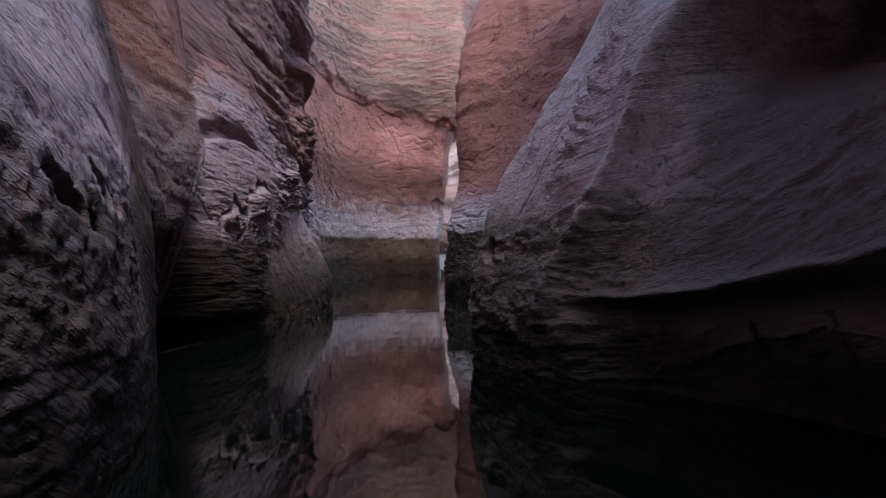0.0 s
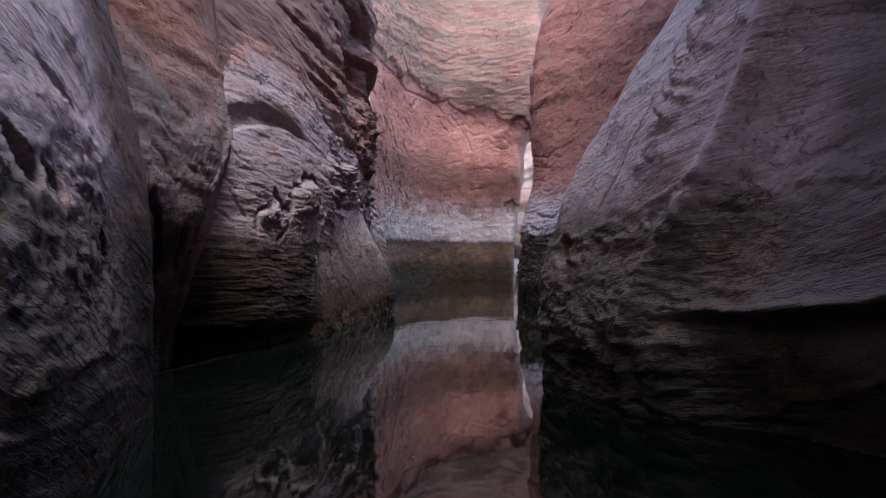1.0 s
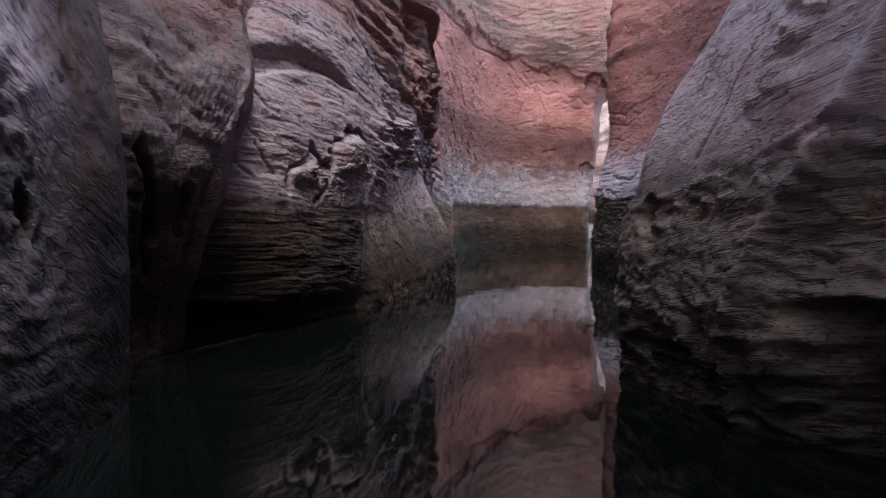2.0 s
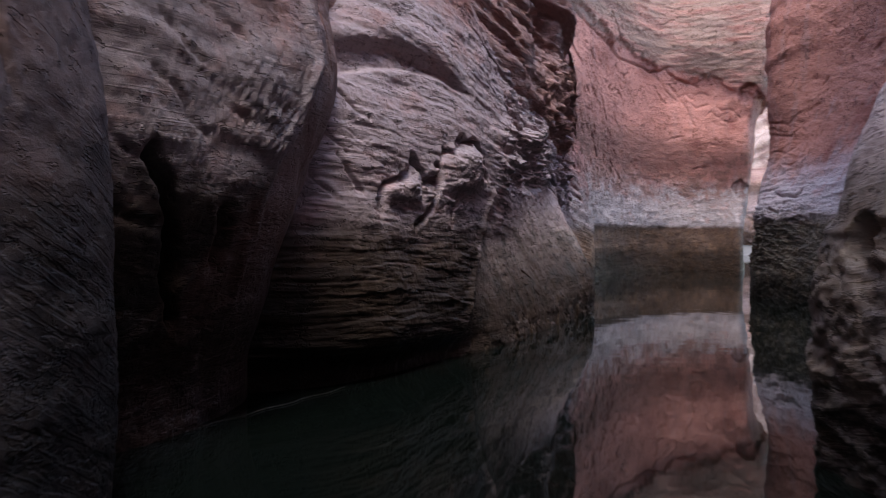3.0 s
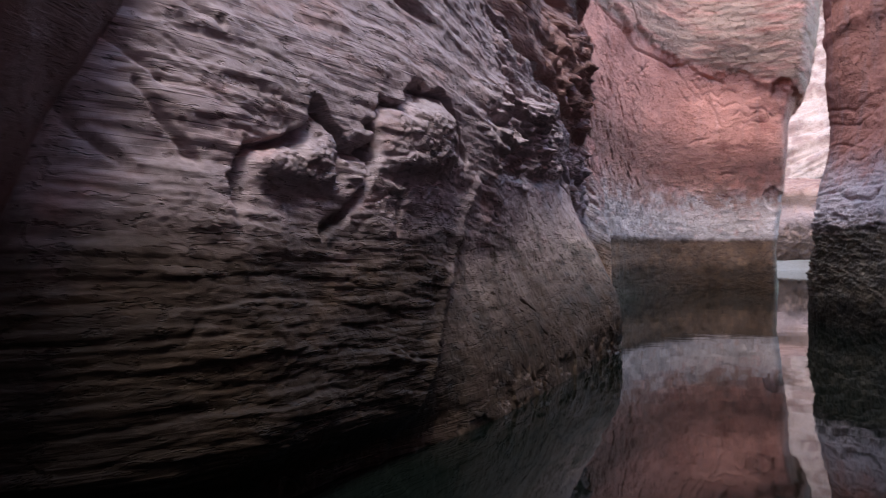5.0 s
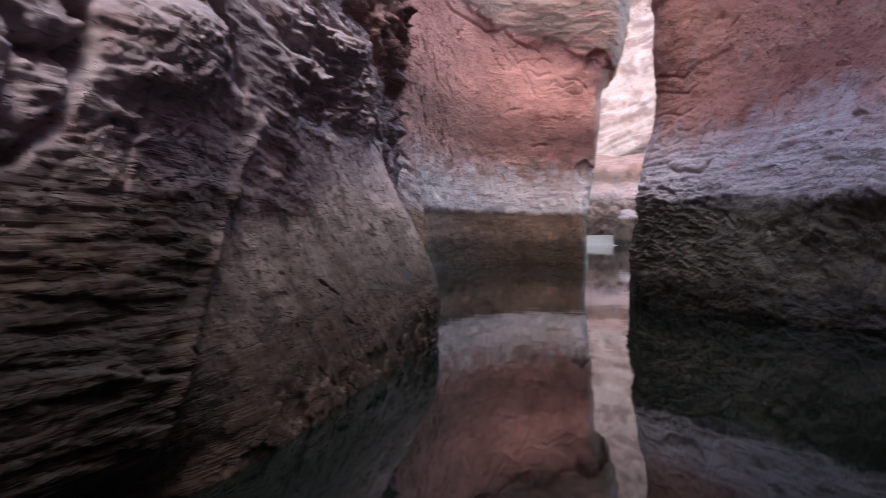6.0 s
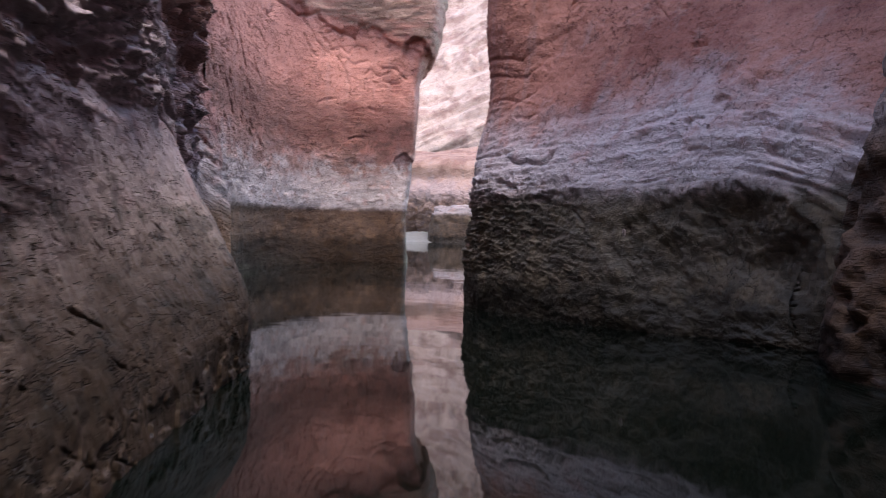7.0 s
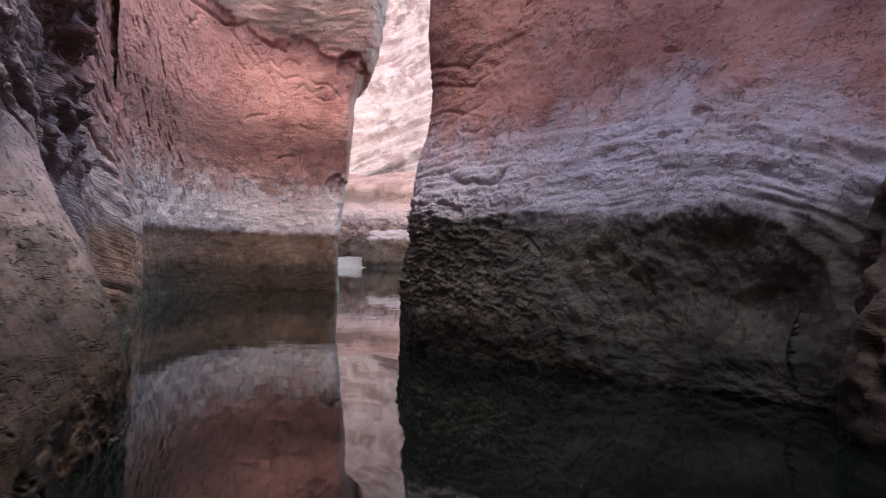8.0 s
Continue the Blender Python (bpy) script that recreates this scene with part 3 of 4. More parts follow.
def carve_back(x, y, z, p):
    d = 0.10 * fbm(p * 0.5, 3) + 0.012 * fbm(p * (2.2, 2.2, 3), 3) + 0.006 * fbm(p * 9, 3, 0.6)
    # a banded brown layer overhangs the red face along a ragged lip
    eave = np.interp(x, (-3.2, -2.4, -2.05, -1.44, -0.82, -0.26, 0.05, 0.4), (5.4, 4.95, 4.85, 4.72, 4.66, 4.40, 4.22, 4.1)) + 0.30 * fbm(p * (1.6, 1.6, 1.6), 4, 0.6)
    top = smooth(-0.03, 0.05, z - eave)
    d += top * (0.05 + 0.014 * slabs(x, z, p, -4, 0.16, 3, 0.6) + 0.010 * slabs(x, z, p, -5, 0.07, 8, 0.3) + 0.05 * scabs(x, z, p, -5, 0.5, 23, 0.5))
    d -= 0.018 * smooth(1.2, 1.0, z) * (1 + fbm(p * 3, 3)) - 0.012 * beds(x, z, p, 2, 6, 1.5, 2, 0.15) * smooth(2.0, 1.5, z)
    ring = smooth(0.9, 1.1, z) * smooth(2.6, 2.0, z)
    d += ring * (0.025 * scabs(x, z, p, 4, 0.28, 7, 0.5) + 0.02 * fbm(p * (8, 8, 5), 3, 0.6))
    spall = smooth(3.3, 3.7, z) * smooth(-2.2, -1.2, x) * (1 - top)
    d += spall * 0.05 * scabs(x, z, p, -22, 0.42, 13, 0.8)
    d += 0.03 * scabs(x, z, p, 8, 0.9, 31, 0.9)
    cracks = (((-3.3, 5.25), (-2.95, 5.05), (-2.72, 4.75), (-2.5, 4.72), (-2.15, 4.72)), ((-2.15, 4.72), (-1.9, 4.86), (-1.6, 4.62), (-1.2, 4.42)),
              ((-2.58, 4.62), (-2.67, 4.27)), ((-2.15, 4.75), (-1.75, 4.2), (-1.6, 4.08)), ((-1.62, 4.2), (-1.45, 4.28), (-1.28, 4.13), (-1.15, 4.3), (-0.95, 4.22)), ((-1.5, 3.98), (-1.35, 4.06), (-1.2, 3.92), (-0.95, 3.98)),
              ((-0.98, 3.72), (-0.85, 3.82), (-0.7, 3.7), (-0.48, 3.76)), ((-0.75, 3.92), (-0.6, 3.84), (-0.4, 3.86), (-0.2, 3.66)), ((-1.8, 4.5), (-1.45, 4.0), (-1.25, 3.5)), ((-0.62, 3.62), (-0.48, 3.54), (-0.3, 3.58)),
              ((-1.8, 3.12), (-1.68, 3.2), (-1.5, 3.22)), ((-1.3, 2.4), (-1.15, 2.48), (-1.0, 2.46)), ((-2.1, 4.4), (-2.0, 4.2), (-1.85, 4.02)), ((-0.9, 3.05), (-0.75, 3.0)))
    for k, path in enumerate(cracks):
        d -= (0.07 if k < 2 else 0.032) * groove(x, z, path, 0.026 if k < 2 else 0.018)
    d -= 0.18 * bite(x, z, p, 0.0, 4.15, 0.26, 0.28, 30) + 0.05 * bite(x, z, p, -0.15, 1.9, 0.25, 0.25, 30)
    side = smooth(-2.45, -2.8, x) * smooth(1.2, 1.6, z)
    d -= side * (0.10 * slashes(y, z, p, 40, 0.5, 0.48, 13) + 0.06 * slashes(y, z, p, 44, 0.25, 0.48, 14))
    d -= 0.05 * slashes(x, z, p, 25, 0.16, 0.6, 17) * (1 - top) * smooth(2.0, 3.0, z)
    return d


def carve_fin(x, y, z, p):
    w, v = 0.5 * y, p * (1, 0.5, 1)
    d = crust(p)
    face = smooth(5.0, 5.5, y)
    band = face * smooth(1.0, 1.2, z) * np.exp(-((y - 5.95 - 0.05 * z) / 0.26) ** 2)
    d += band * (0.05 * scabs(w, z, p, -50, 0.2, 5) + 0.04 * flakes(w, z, p, -35, 0.085, -0.3, 25) + 0.02 * flakes(w, z, p, -40, 0.05, -0.1, 26))
    d += face * smooth(0.95, 1.1, z) * (0.006 * beds(y, z, p, -35, 14, 1.0, 3, 0.1) + 0.004 * beds(y, z, p, -35, 33, 1.2, 2, 0.1))
    rough = face * smooth(1.05, 0.88, z - 0.12 * (5.9 - y) + 0.08 * fbm(v * 3, 2))
    d -= rough * (0.03 * billow(v * (7, 7, 11), 4, 0.6) + 0.010 * beds(y, z, p, -14, 10, 1.6, 4, 0.2) - 0.035 * scabs(w, z, p, -18, 0.2, 8) - 0.008 * fbm(v * (12, 10, 18), 3, 0.6))
    # fan of bedding on the flank by the path
    lit = (1 - face) * (0.35 + 0.65 * np.exp(-((z - 1.1) / 0.22) ** 2))
    d += lit * (0.012 * (beds(y, z, p, 18, 5, 0.5, 3) - 0.5) + 0.015 * (beds(y, z, p, 20, 13, 0.6, 4) - 0.5) + 0.010 * (beds(y, z, p, 21, 30, 0.6, 4, 0.1) - 0.5))
    d += (1 - face) * (0.012 * fbm(v * (3, 3, 6), 3) + 0.02 * scabs(w, z, p, 18, 0.5, 61, 0.8) - 0.03 * bite(y, z, p, 3.9, 1.25, 0.05, 0.07, 20) - 0.03 * bite(y, z, p, 3.6, 1.3, 0.04, 0.05))
    ridge = np.interp(z, (0.3, 0.7, 1.45, 2.05, 3.0), (6.0, 5.82, 5.42, 5.32, 5.3)) + 0.05 * fbm(v * 2, 2)
    d += 0.05 * np.exp(-((y - ridge) / 0.07) ** 2) - 0.12 * smooth(ridge, ridge - 0.30, y) * smooth(0.3, 0.7, z)
    # lip of a dark undercut, rising towards the entrance
    ledge = np.interp(y, (2.0, 3.3, 4.15, 4.6, 5.1, 5.4, 6.0), (0.86, 0.74, 0.64, 0.56, 0.51, 0.49, 0.42)) + 0.035 * fbm(v * (4, 4, 1), 3)
    d -= 0.24 * smooth(ledge + 0.01, ledge - 0.035, z) * smooth(5.9, 5.3, y)
    d += 0.03 * np.exp(-((z - ledge - 0.02) / 0.022) ** 2) * smooth(5.7, 5.2, y)
    d += 0.02 * groove(y, z, ((5.5, 0.03), (5.05, 0.15), (4.33, 0.28), (3.4, 0.42), (2.4, 0.55)), 0.012)
    d -= 0.18 * bite(y, z, p, 6.98, 0.74, 0.09, 0.11, -30)
    d -= 0.03 * groove(y, z, ((6.35, 1.5), (6.5, 1.1), (6.62, 0.95)), 0.008)
    d += 0.016 * groove(y, z, ((6.9, 0.80), (6.2, 0.90), (5.6, 1.05)), 0.010) + 0.010 * groove(y, z, ((5.2, 1.02), (4.4, 1.0), (3.0, 1.05)), 0.015)
    d += 0.02 * groove(y, z, ((5.75, 1.95), (5.6, 1.72), (5.45, 1.62)), 0.015)
    return d


def carve_hollow(x, y, z, p):
    d = crust(p)
    # layers flow along the wall, over a hollow at the foot and down its far side
    a = np.clip(x - 1.4, 0, 9) / 0.72
    r = np.hypot(a, np.clip(z - 0.45 + 0.10 * np.clip(1.4 - x, 0, 9), 0, 9) / 0.68) + 0.05 * fbm(p * 2, 2)
    turn = np.arctan2(z - 0.45, x - 1.4 + 0.3)
    run = np.where(x > 1.4, 1.5 - turn, x - 1.4)
    low = smooth(1.14, 0.98, z + 0.07 * fbm(p * 3, 3)) * smooth(1.04, 0.94, r)
    band = smooth(0.92, 1.0, r) * smooth(2.1, 1.5, r)

    def flow(count, seed, length=1.1):
        q = np.stack([r * count + 0.7 * perlin(p * 4 + seed), run * length, np.full_like(x, seed)], 1)
        return np.tanh(3 * (perlin(q) + 0.4 * perlin(q * (2.4, 2, 1))))

    swirl = smooth(1.5, 1.85, x)
    d += band * (0.004 + 0.014 * swirl) * flow(8, 1, 1.6) + band * (0.006 + 0.008 * swirl) * flow(20, 5, 2.5) + band * 0.006 * flow(42, 8, 4.5)
    d += band * (0.03 * scabs(x, z, p, -10, 0.2, 63, 0.8) + 0.02 * scabs(x, z, p, -16, 0.09, 64, 0.6) + 0.006 * fbm(p * (9, 9, 13), 4, 0.6))
    d += band * swirl * (0.02 * flakes(x, z, p, -50, 0.11, 0.05, 16) + 0.05 * fbm(p * (3, 3, 4), 3))
    cave = np.hypot((x - 1.5) / np.where(x < 1.5, 0.62, 0.42), np.clip(z - 0.35, 0, 9) / 0.72) + 0.16 * fbm(p * 3, 4, 0.6)
    d -= 0.24 * smooth(1.05, 0.3, cave) + 0.03 * smooth(1.0, 0.9, cave)
    # the dark foot: uneven lumps, chips and small pits
    d += low * (0.03 * fbm(p * (3, 3, 4.5), 4, 0.55) - 0.012 * billow(p * (6, 6, 9), 4, 0.6) + 0.03 * scabs(x, z, p, -25, 0.2, 9, 0.7) + 0.02 * scabs(x, z, p, -30, 0.09, 10, 0.6) + 0.005 * fbm(p * (16, 16, 24), 3, 0.65))
    d += (1 - low) * (0.04 * scabs(x, z, p, -14, 0.5, 3, 0.8) + 0.02 * scabs(x, z, p, -24, 0.14, 66, 0.9) + 0.006 * fbm(p * (14, 14, 16), 3, 0.65))
    # straw-like crust on the corner by the slot
    corner = smooth(1.0, 0.35, x) * smooth(0.2, 0.45, z) * smooth(1.3, 1.12, z)
    for tilt, size, seed in ((32, 0.07, 33), (-38, 0.06, 34), (8, 0.08, 35), (-70, 0.05, 36)):
        d += corner * 0.011 * slashes(x, z, p, tilt, size, 0.16, seed)
    d -= corner * 0.018 * billow(p * (7, 7, 9), 3, 0.6)
    d -= 0.05 * bite(x, z, p, 0.30, 1.10, 0.10, 0.05, -20) + 0.04 * bite(x, z, p, 0.55, 0.96, 0.07, 0.05, -40) + 0.03 * groove(x, z, ((0.72, 0.88), (0.78, 0.80), (0.80, 0.72)), 0.012)
    d -= 0.06 * lip(x, z, p, ((0.36, 1.36), (0.43, 1.315), (0.50, 1.31), (0.57, 1.29), (0.62, 1.31), (0.68, 1.37)), 0.035)
    for path in (((0.42, 1.60), (0.5, 1.66), (0.6, 1.63)), ((0.62, 1.56), (0.7, 1.55)), ((0.3, 2.2), (0.55, 2.12), (0.75, 2.3)), ((0.25, 2.35), (0.5, 2.3), (0.7, 2.45)), ((0.32, 1.95), (0.45, 1.9), (0.6, 1.96)), ((0.45, 1.74), (0.55, 1.72), (0.62, 1.76)),
                 ((1.50, 2.66), (1.56, 2.46), (1.66, 2.54), (1.74, 2.62)), ((1.68, 1.82), (1.78, 1.88), (1.88, 1.78)), ((1.80, 1.58), (1.9, 1.68), (2.0, 1.62), (2.05, 1.45), (2.0, 1.3)), ((1.62, 2.3), (1.7, 2.2)), ((1.2, 1.52), (1.3, 1.56), (1.4, 1.62))):
        d -= 0.016 * groove(x, z, path, 0.012)
    d -= 0.04 * bite(x, z, p, 1.48, 1.52, 0.06, 0.03, 25) + 0.04 * bite(x, z, p, 1.62, 1.66, 0.05, 0.04, 40) + 0.04 * bite(x, z, p, 1.64, 2.18, 0.05, 0.03)
    d -= 0.05 * slashes(x, z, p, -48, 0.3, 0.5, 71) * smooth(2.4, 3.0, z)
    return d


def carve_far(x, y, z, p):
    d = 0.2 * fbm(p * 0.5, 3) + 0.2 * beds(x, z, p, -24, 2.0, 0.5, 5) + 0.14 * beds(x, z, p, -24, 6, 0.6, 5)
    return d + 0.3 * smooth(6.6, 7.4, z) * flakes(x, z, p, -60, 0.7, -0.1, 4)


def carve_foot(x, y, z, p):
    d = 0.2 * fbm(p * 0.7, 3) + smooth(2.2, 1.6, z) * (0.05 * flakes(x, z, p, 50, 0.45, -0.2, 3) + 0.12 * billow(p * 1.6, 3))
    return d + 0.05 * scabs(x, z, p, 14, 0.6, 5) - smooth(2.0, 1.4, z) * (0.10 * pits(p, (2.4, 2.4, 2.0), 0.0, 0.15) + 0.05 * pits(p, 6, 0.0, 0.15))


def carve_plain(x, y, z, p):
    return 2 * crust(p) - 0.06 * pits(p, (4, 4, 7), 0.02, 0.2) - 0.03 * pits(p, (11, 11, 14), 0.0, 0.2)

wall("wall_1", (-0.4, 0.0, 0.6, 1.1, 2.0, 4.0, 9.0), [
    -1.00, 1.6, -1.00, 2.2, -1.02, 3.0, -1.20, 4.2, -1.48, 5.2, -1.76, 6.22, -2.15, 6.45, -2.6, 7,
    -1.00, 1.6, -1.00, 2.2, -1.02, 3.0, -1.20, 4.2, -1.48, 5.2, -1.76, 6.22, -2.15, 6.45, -2.6, 7,
    -1.05, 1.6, -1.05, 2.2, -1.07, 3.0, -1.24, 4.2, -1.50, 5.2, -1.77, 6.24, -2.15, 6.45, -2.6, 7,
    -1.15, 1.6, -1.15, 2.2, -1.20, 3.0, -1.38, 4.2, -1.57, 5.2, -1.81, 6.26, -2.15, 6.45, -2.6, 7,
    -1.60, 1.6, -1.60, 2.2, -1.65, 3.0, -1.72, 4.2, -1.84, 5.2, -2.02, 6.26, -2.3, 6.5, -2.6, 7,
    -2.50, 1.6, -2.50, 2.2, -2.40, 3.0, -2.35, 4.2, -2.40, 5.2, -2.50, 6.00, -2.7, 6.4, -3.0, 7,
    -3.20, 1.6, -3.20, 2.2, -3.00, 3.0, -3.00, 4.2, -3.00, 5.2, -3.00, 6.00, -3.1, 6.4, -3.4, 7,
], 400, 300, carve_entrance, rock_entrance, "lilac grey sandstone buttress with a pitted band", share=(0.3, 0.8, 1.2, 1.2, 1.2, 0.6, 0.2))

wall("wall_2", (-0.4, 0.0, 0.5, 0.95, 1.5, 2.2, 4.0, 9.0), [
    -2.4, 5.6, -2.12, 6.3, -2.05, 6.9, -2.06, 7.4, -2.26, 8.1, -2.7, 8.7,
    -2.4, 5.6, -2.12, 6.3, -2.04, 6.9, -2.04, 7.4, -2.24, 8.1, -2.7, 8.7,
    -2.4, 5.6, -2.06, 6.3, -1.98, 6.9, -1.97, 7.4, -2.18, 8.1, -2.7, 8.9,
    -2.3, 5.6, -1.95, 6.4, -1.88, 6.9, -1.85, 7.35, -2.02, 8.1, -2.6, 8.9,
    -2.4, 5.6, -2.00, 6.4, -1.92, 7.0, -1.86, 7.8, -2.00, 8.5, -2.4, 9.1,
    -2.5, 5.6, -2.20, 6.4, -2.12, 7.0, -2.08, 7.7, -2.08, 8.4, -2.3, 9.2,
    -2.9, 5.6, -2.70, 6.4, -2.60, 7.0, -2.55, 7.7, -2.50, 8.6, -2.6, 9.6,
    -3.3, 5.6, -3.20, 6.4, -3.10, 7.0, -3.10, 7.7, -3.10, 8.6, -3.1, 9.6,
], 320, 320, carve_lobe, rock_lobe, "grey sandstone lobe with an undercut foot", share=(0.3, 1.2, 1.3, 1.2, 0.8))

wall("wall_3", (-0.4, 0.0, 0.3, 0.65, 1.15, 1.4, 1.65, 2.0, 2.6), [
    -2.6, 7.7, -1.95, 8.5, -1.74, 9.6, -1.63, 11, -1.58, 12.6, -1.52, 13.7, -1.50, 14.3, -1.8, 14.9, -2.6, 15.8,
    -2.6, 7.7, -1.95, 8.5, -1.74, 9.6, -1.63, 11, -1.58, 12.6, -1.52, 13.7, -1.50, 14.3, -1.8, 14.9, -2.6, 15.8,
    -2.6, 7.7, -1.90, 8.5, -1.75, 9.6, -1.68, 11, -1.64, 12.6, -1.54, 13.7, -1.50, 14.2, -1.8, 14.9, -2.6, 15.8,
    -2.6, 7.7, -1.92, 8.5, -1.80, 9.6, -1.78, 11, -1.80, 12.6, -1.74, 13.7, -1.66, 14.3, -1.9, 14.9, -2.6, 15.8,
    -2.6, 7.7, -2.02, 8.5, -1.86, 9.6, -1.79, 11, -1.86, 12.6, -1.90, 13.7, -1.92, 14.4, -2.1, 15.0, -2.6, 15.8,
    -2.6, 7.8, -2.06, 8.6, -1.89, 9.6, -1.80, 11, -1.87, 12.6, -1.91, 13.7, -1.95, 14.5, -2.1, 15.1, -2.6, 15.9,
    -2.6, 7.9, -2.14, 8.7, -1.98, 9.6, -1.87, 11, -1.89, 12.6, -1.92, 13.7, -1.98, 14.6, -2.1, 15.2, -2.6, 16.0,
    -2.7, 8.3, -2.22, 9.1, -2.07, 9.8, -1.97, 11, -1.96, 12.6, -2.00, 13.7, -2.05, 14.8, -2.2, 15.6, -2.7, 16.2,
    -2.8, 8.8, -2.40, 9.4, -2.27, 10, -2.16, 11, -2.12, 12.6, -2.15, 13.7, -2.20, 14.8, -2.4, 15.8, -2.8, 16.4,
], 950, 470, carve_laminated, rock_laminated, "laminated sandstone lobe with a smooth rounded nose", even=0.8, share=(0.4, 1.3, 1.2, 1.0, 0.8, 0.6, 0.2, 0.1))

wall("wall_4", (-0.4, 1.0, 2.0, 3.0, 4.5, 6.0, 8.0), [
    -2.6, 7.5, -2.5, 9.5, -2.4, 11.5, -2.2, 13.5, -2.20, 15.2, -2.15, 16.4, -2.32, 18, -2.25, 19.3, -2.62, 20.5, -2.95, 24.6,
    -2.6, 7.5, -2.4, 9.5, -2.3, 11.5, -2.2, 13.5, -2.10, 15.2, -2.12, 16.4, -2.32, 18, -2.28, 19.3, -2.64, 20.5, -2.95, 24.6,
    -2.4, 7.5, -2.2, 9.5, -2.1, 11.5, -2.05, 13.5, -2.05, 15.2, -2.12, 16.4, -2.40, 18, -2.50, 19.3, -2.72, 20.5, -3.05, 24.6,
    -2.6, 7.5, -2.4, 9.5, -2.3, 11.5, -2.15, 13.5, -2.05, 15.2, -2.12, 16.4, -2.50, 18, -2.62, 19.3, -2.80, 20.5, -3.15, 24.6,
    -3.0, 7.5, -2.8, 9.5, -2.6, 11.5, -2.35, 13.5, -2.15, 15.2, -2.15, 16.4, -2.70, 18, -2.84, 19.3, -3.00, 20.5, -3.35, 24.6,
    -3.2, 7.5, -3.1, 9.5, -2.9, 11.5, -2.60, 13.5, -2.40, 15.2, -2.40, 16.4, -3.00, 18, -3.15, 19.3, -3.30, 20.5, -3.75, 24.6,
    -3.6, 7.5, -3.6, 9.5, -3.7, 11.5, -3.70, 13.5, -3.70, 15.2, -3.70, 16.4, -4.60, 18, -4.80, 19.3, -5.00, 20.5, -5.75, 24.6,
], 360, 240, carve_flutes, rock_red, "red sandstone wall with long dark flutes", even=0.7, share=(0.5, 0.8, 1.0, 1.3, 1.3, 0.8, 0.5, 0.5, 0.25))

wall("wall_5", (-0.4, 0.0, 1.0, 1.8, 3.2, 3.75, 4.4, 5.4, 7.5, 10.0), [
    -3.1, 23.0, -2.95, 24.7, -2.5, 27.5, -1.7, 29.2, -0.9, 29.7, -0.20, 29.5, -0.08, 30.0, -0.3, 32,
    -3.1, 23.0, -2.95, 24.7, -2.5, 27.5, -1.7, 29.2, -0.9, 29.7, -0.20, 29.5, -0.08, 30.0, -0.3, 32,
    -3.1, 23.0, -2.95, 24.7, -2.5, 27.5, -1.7, 29.3, -0.9, 29.8, -0.24, 29.6, -0.12, 30.1, -0.3, 32,
    -3.1, 23.0, -2.95, 24.7, -2.5, 27.5, -1.7, 29.4, -0.9, 29.8, -0.12, 29.7, 0.0, 30.1, -0.1, 32,
    -3.1, 23.0, -2.98, 24.7, -2.5, 27.5, -1.7, 29.2, -0.8, 29.4, -0.02, 29.3, 0.12, 29.9, 0.2, 32,
    -3.1, 23.0, -3.0, 24.7, -2.5, 27.6, -1.7, 29.3, -0.8, 29.5, 0.02, 29.4, 0.15, 29.9, 0.2, 32,
    -3.2, 23.0, -3.05, 24.7, -2.5, 27.7, -1.7, 29.4, -0.8, 29.5, 0.20, 29.2, 0.40, 29.8, 0.5, 32,
    -3.4, 23.0, -3.15, 24.7, -2.5, 27.7, -1.7, 29.3, -0.6, 29.3, 0.32, 29.1, 0.55, 29.8, 0.8, 32,
    -3.8, 23.0, -3.45, 24.9, -2.6, 28.0, -1.6, 29.6, -0.5, 29.7, 0.50, 29.6, 0.75, 30.2, 1.0, 32,
    -4.8, 23.0, -4.45, 25.9, -3.2, 29.4, -1.6, 30.8, -0.5, 31.2, 0.90, 31.4, 1.60, 32.2, 1.9, 34,
], 380, 350, carve_back, rock_back, "red sandstone back wall with a pale mineral ring", even=0.8, share=(0.4, 0.8, 1.0, 1.0, 1.0, 1.2, 0.3))

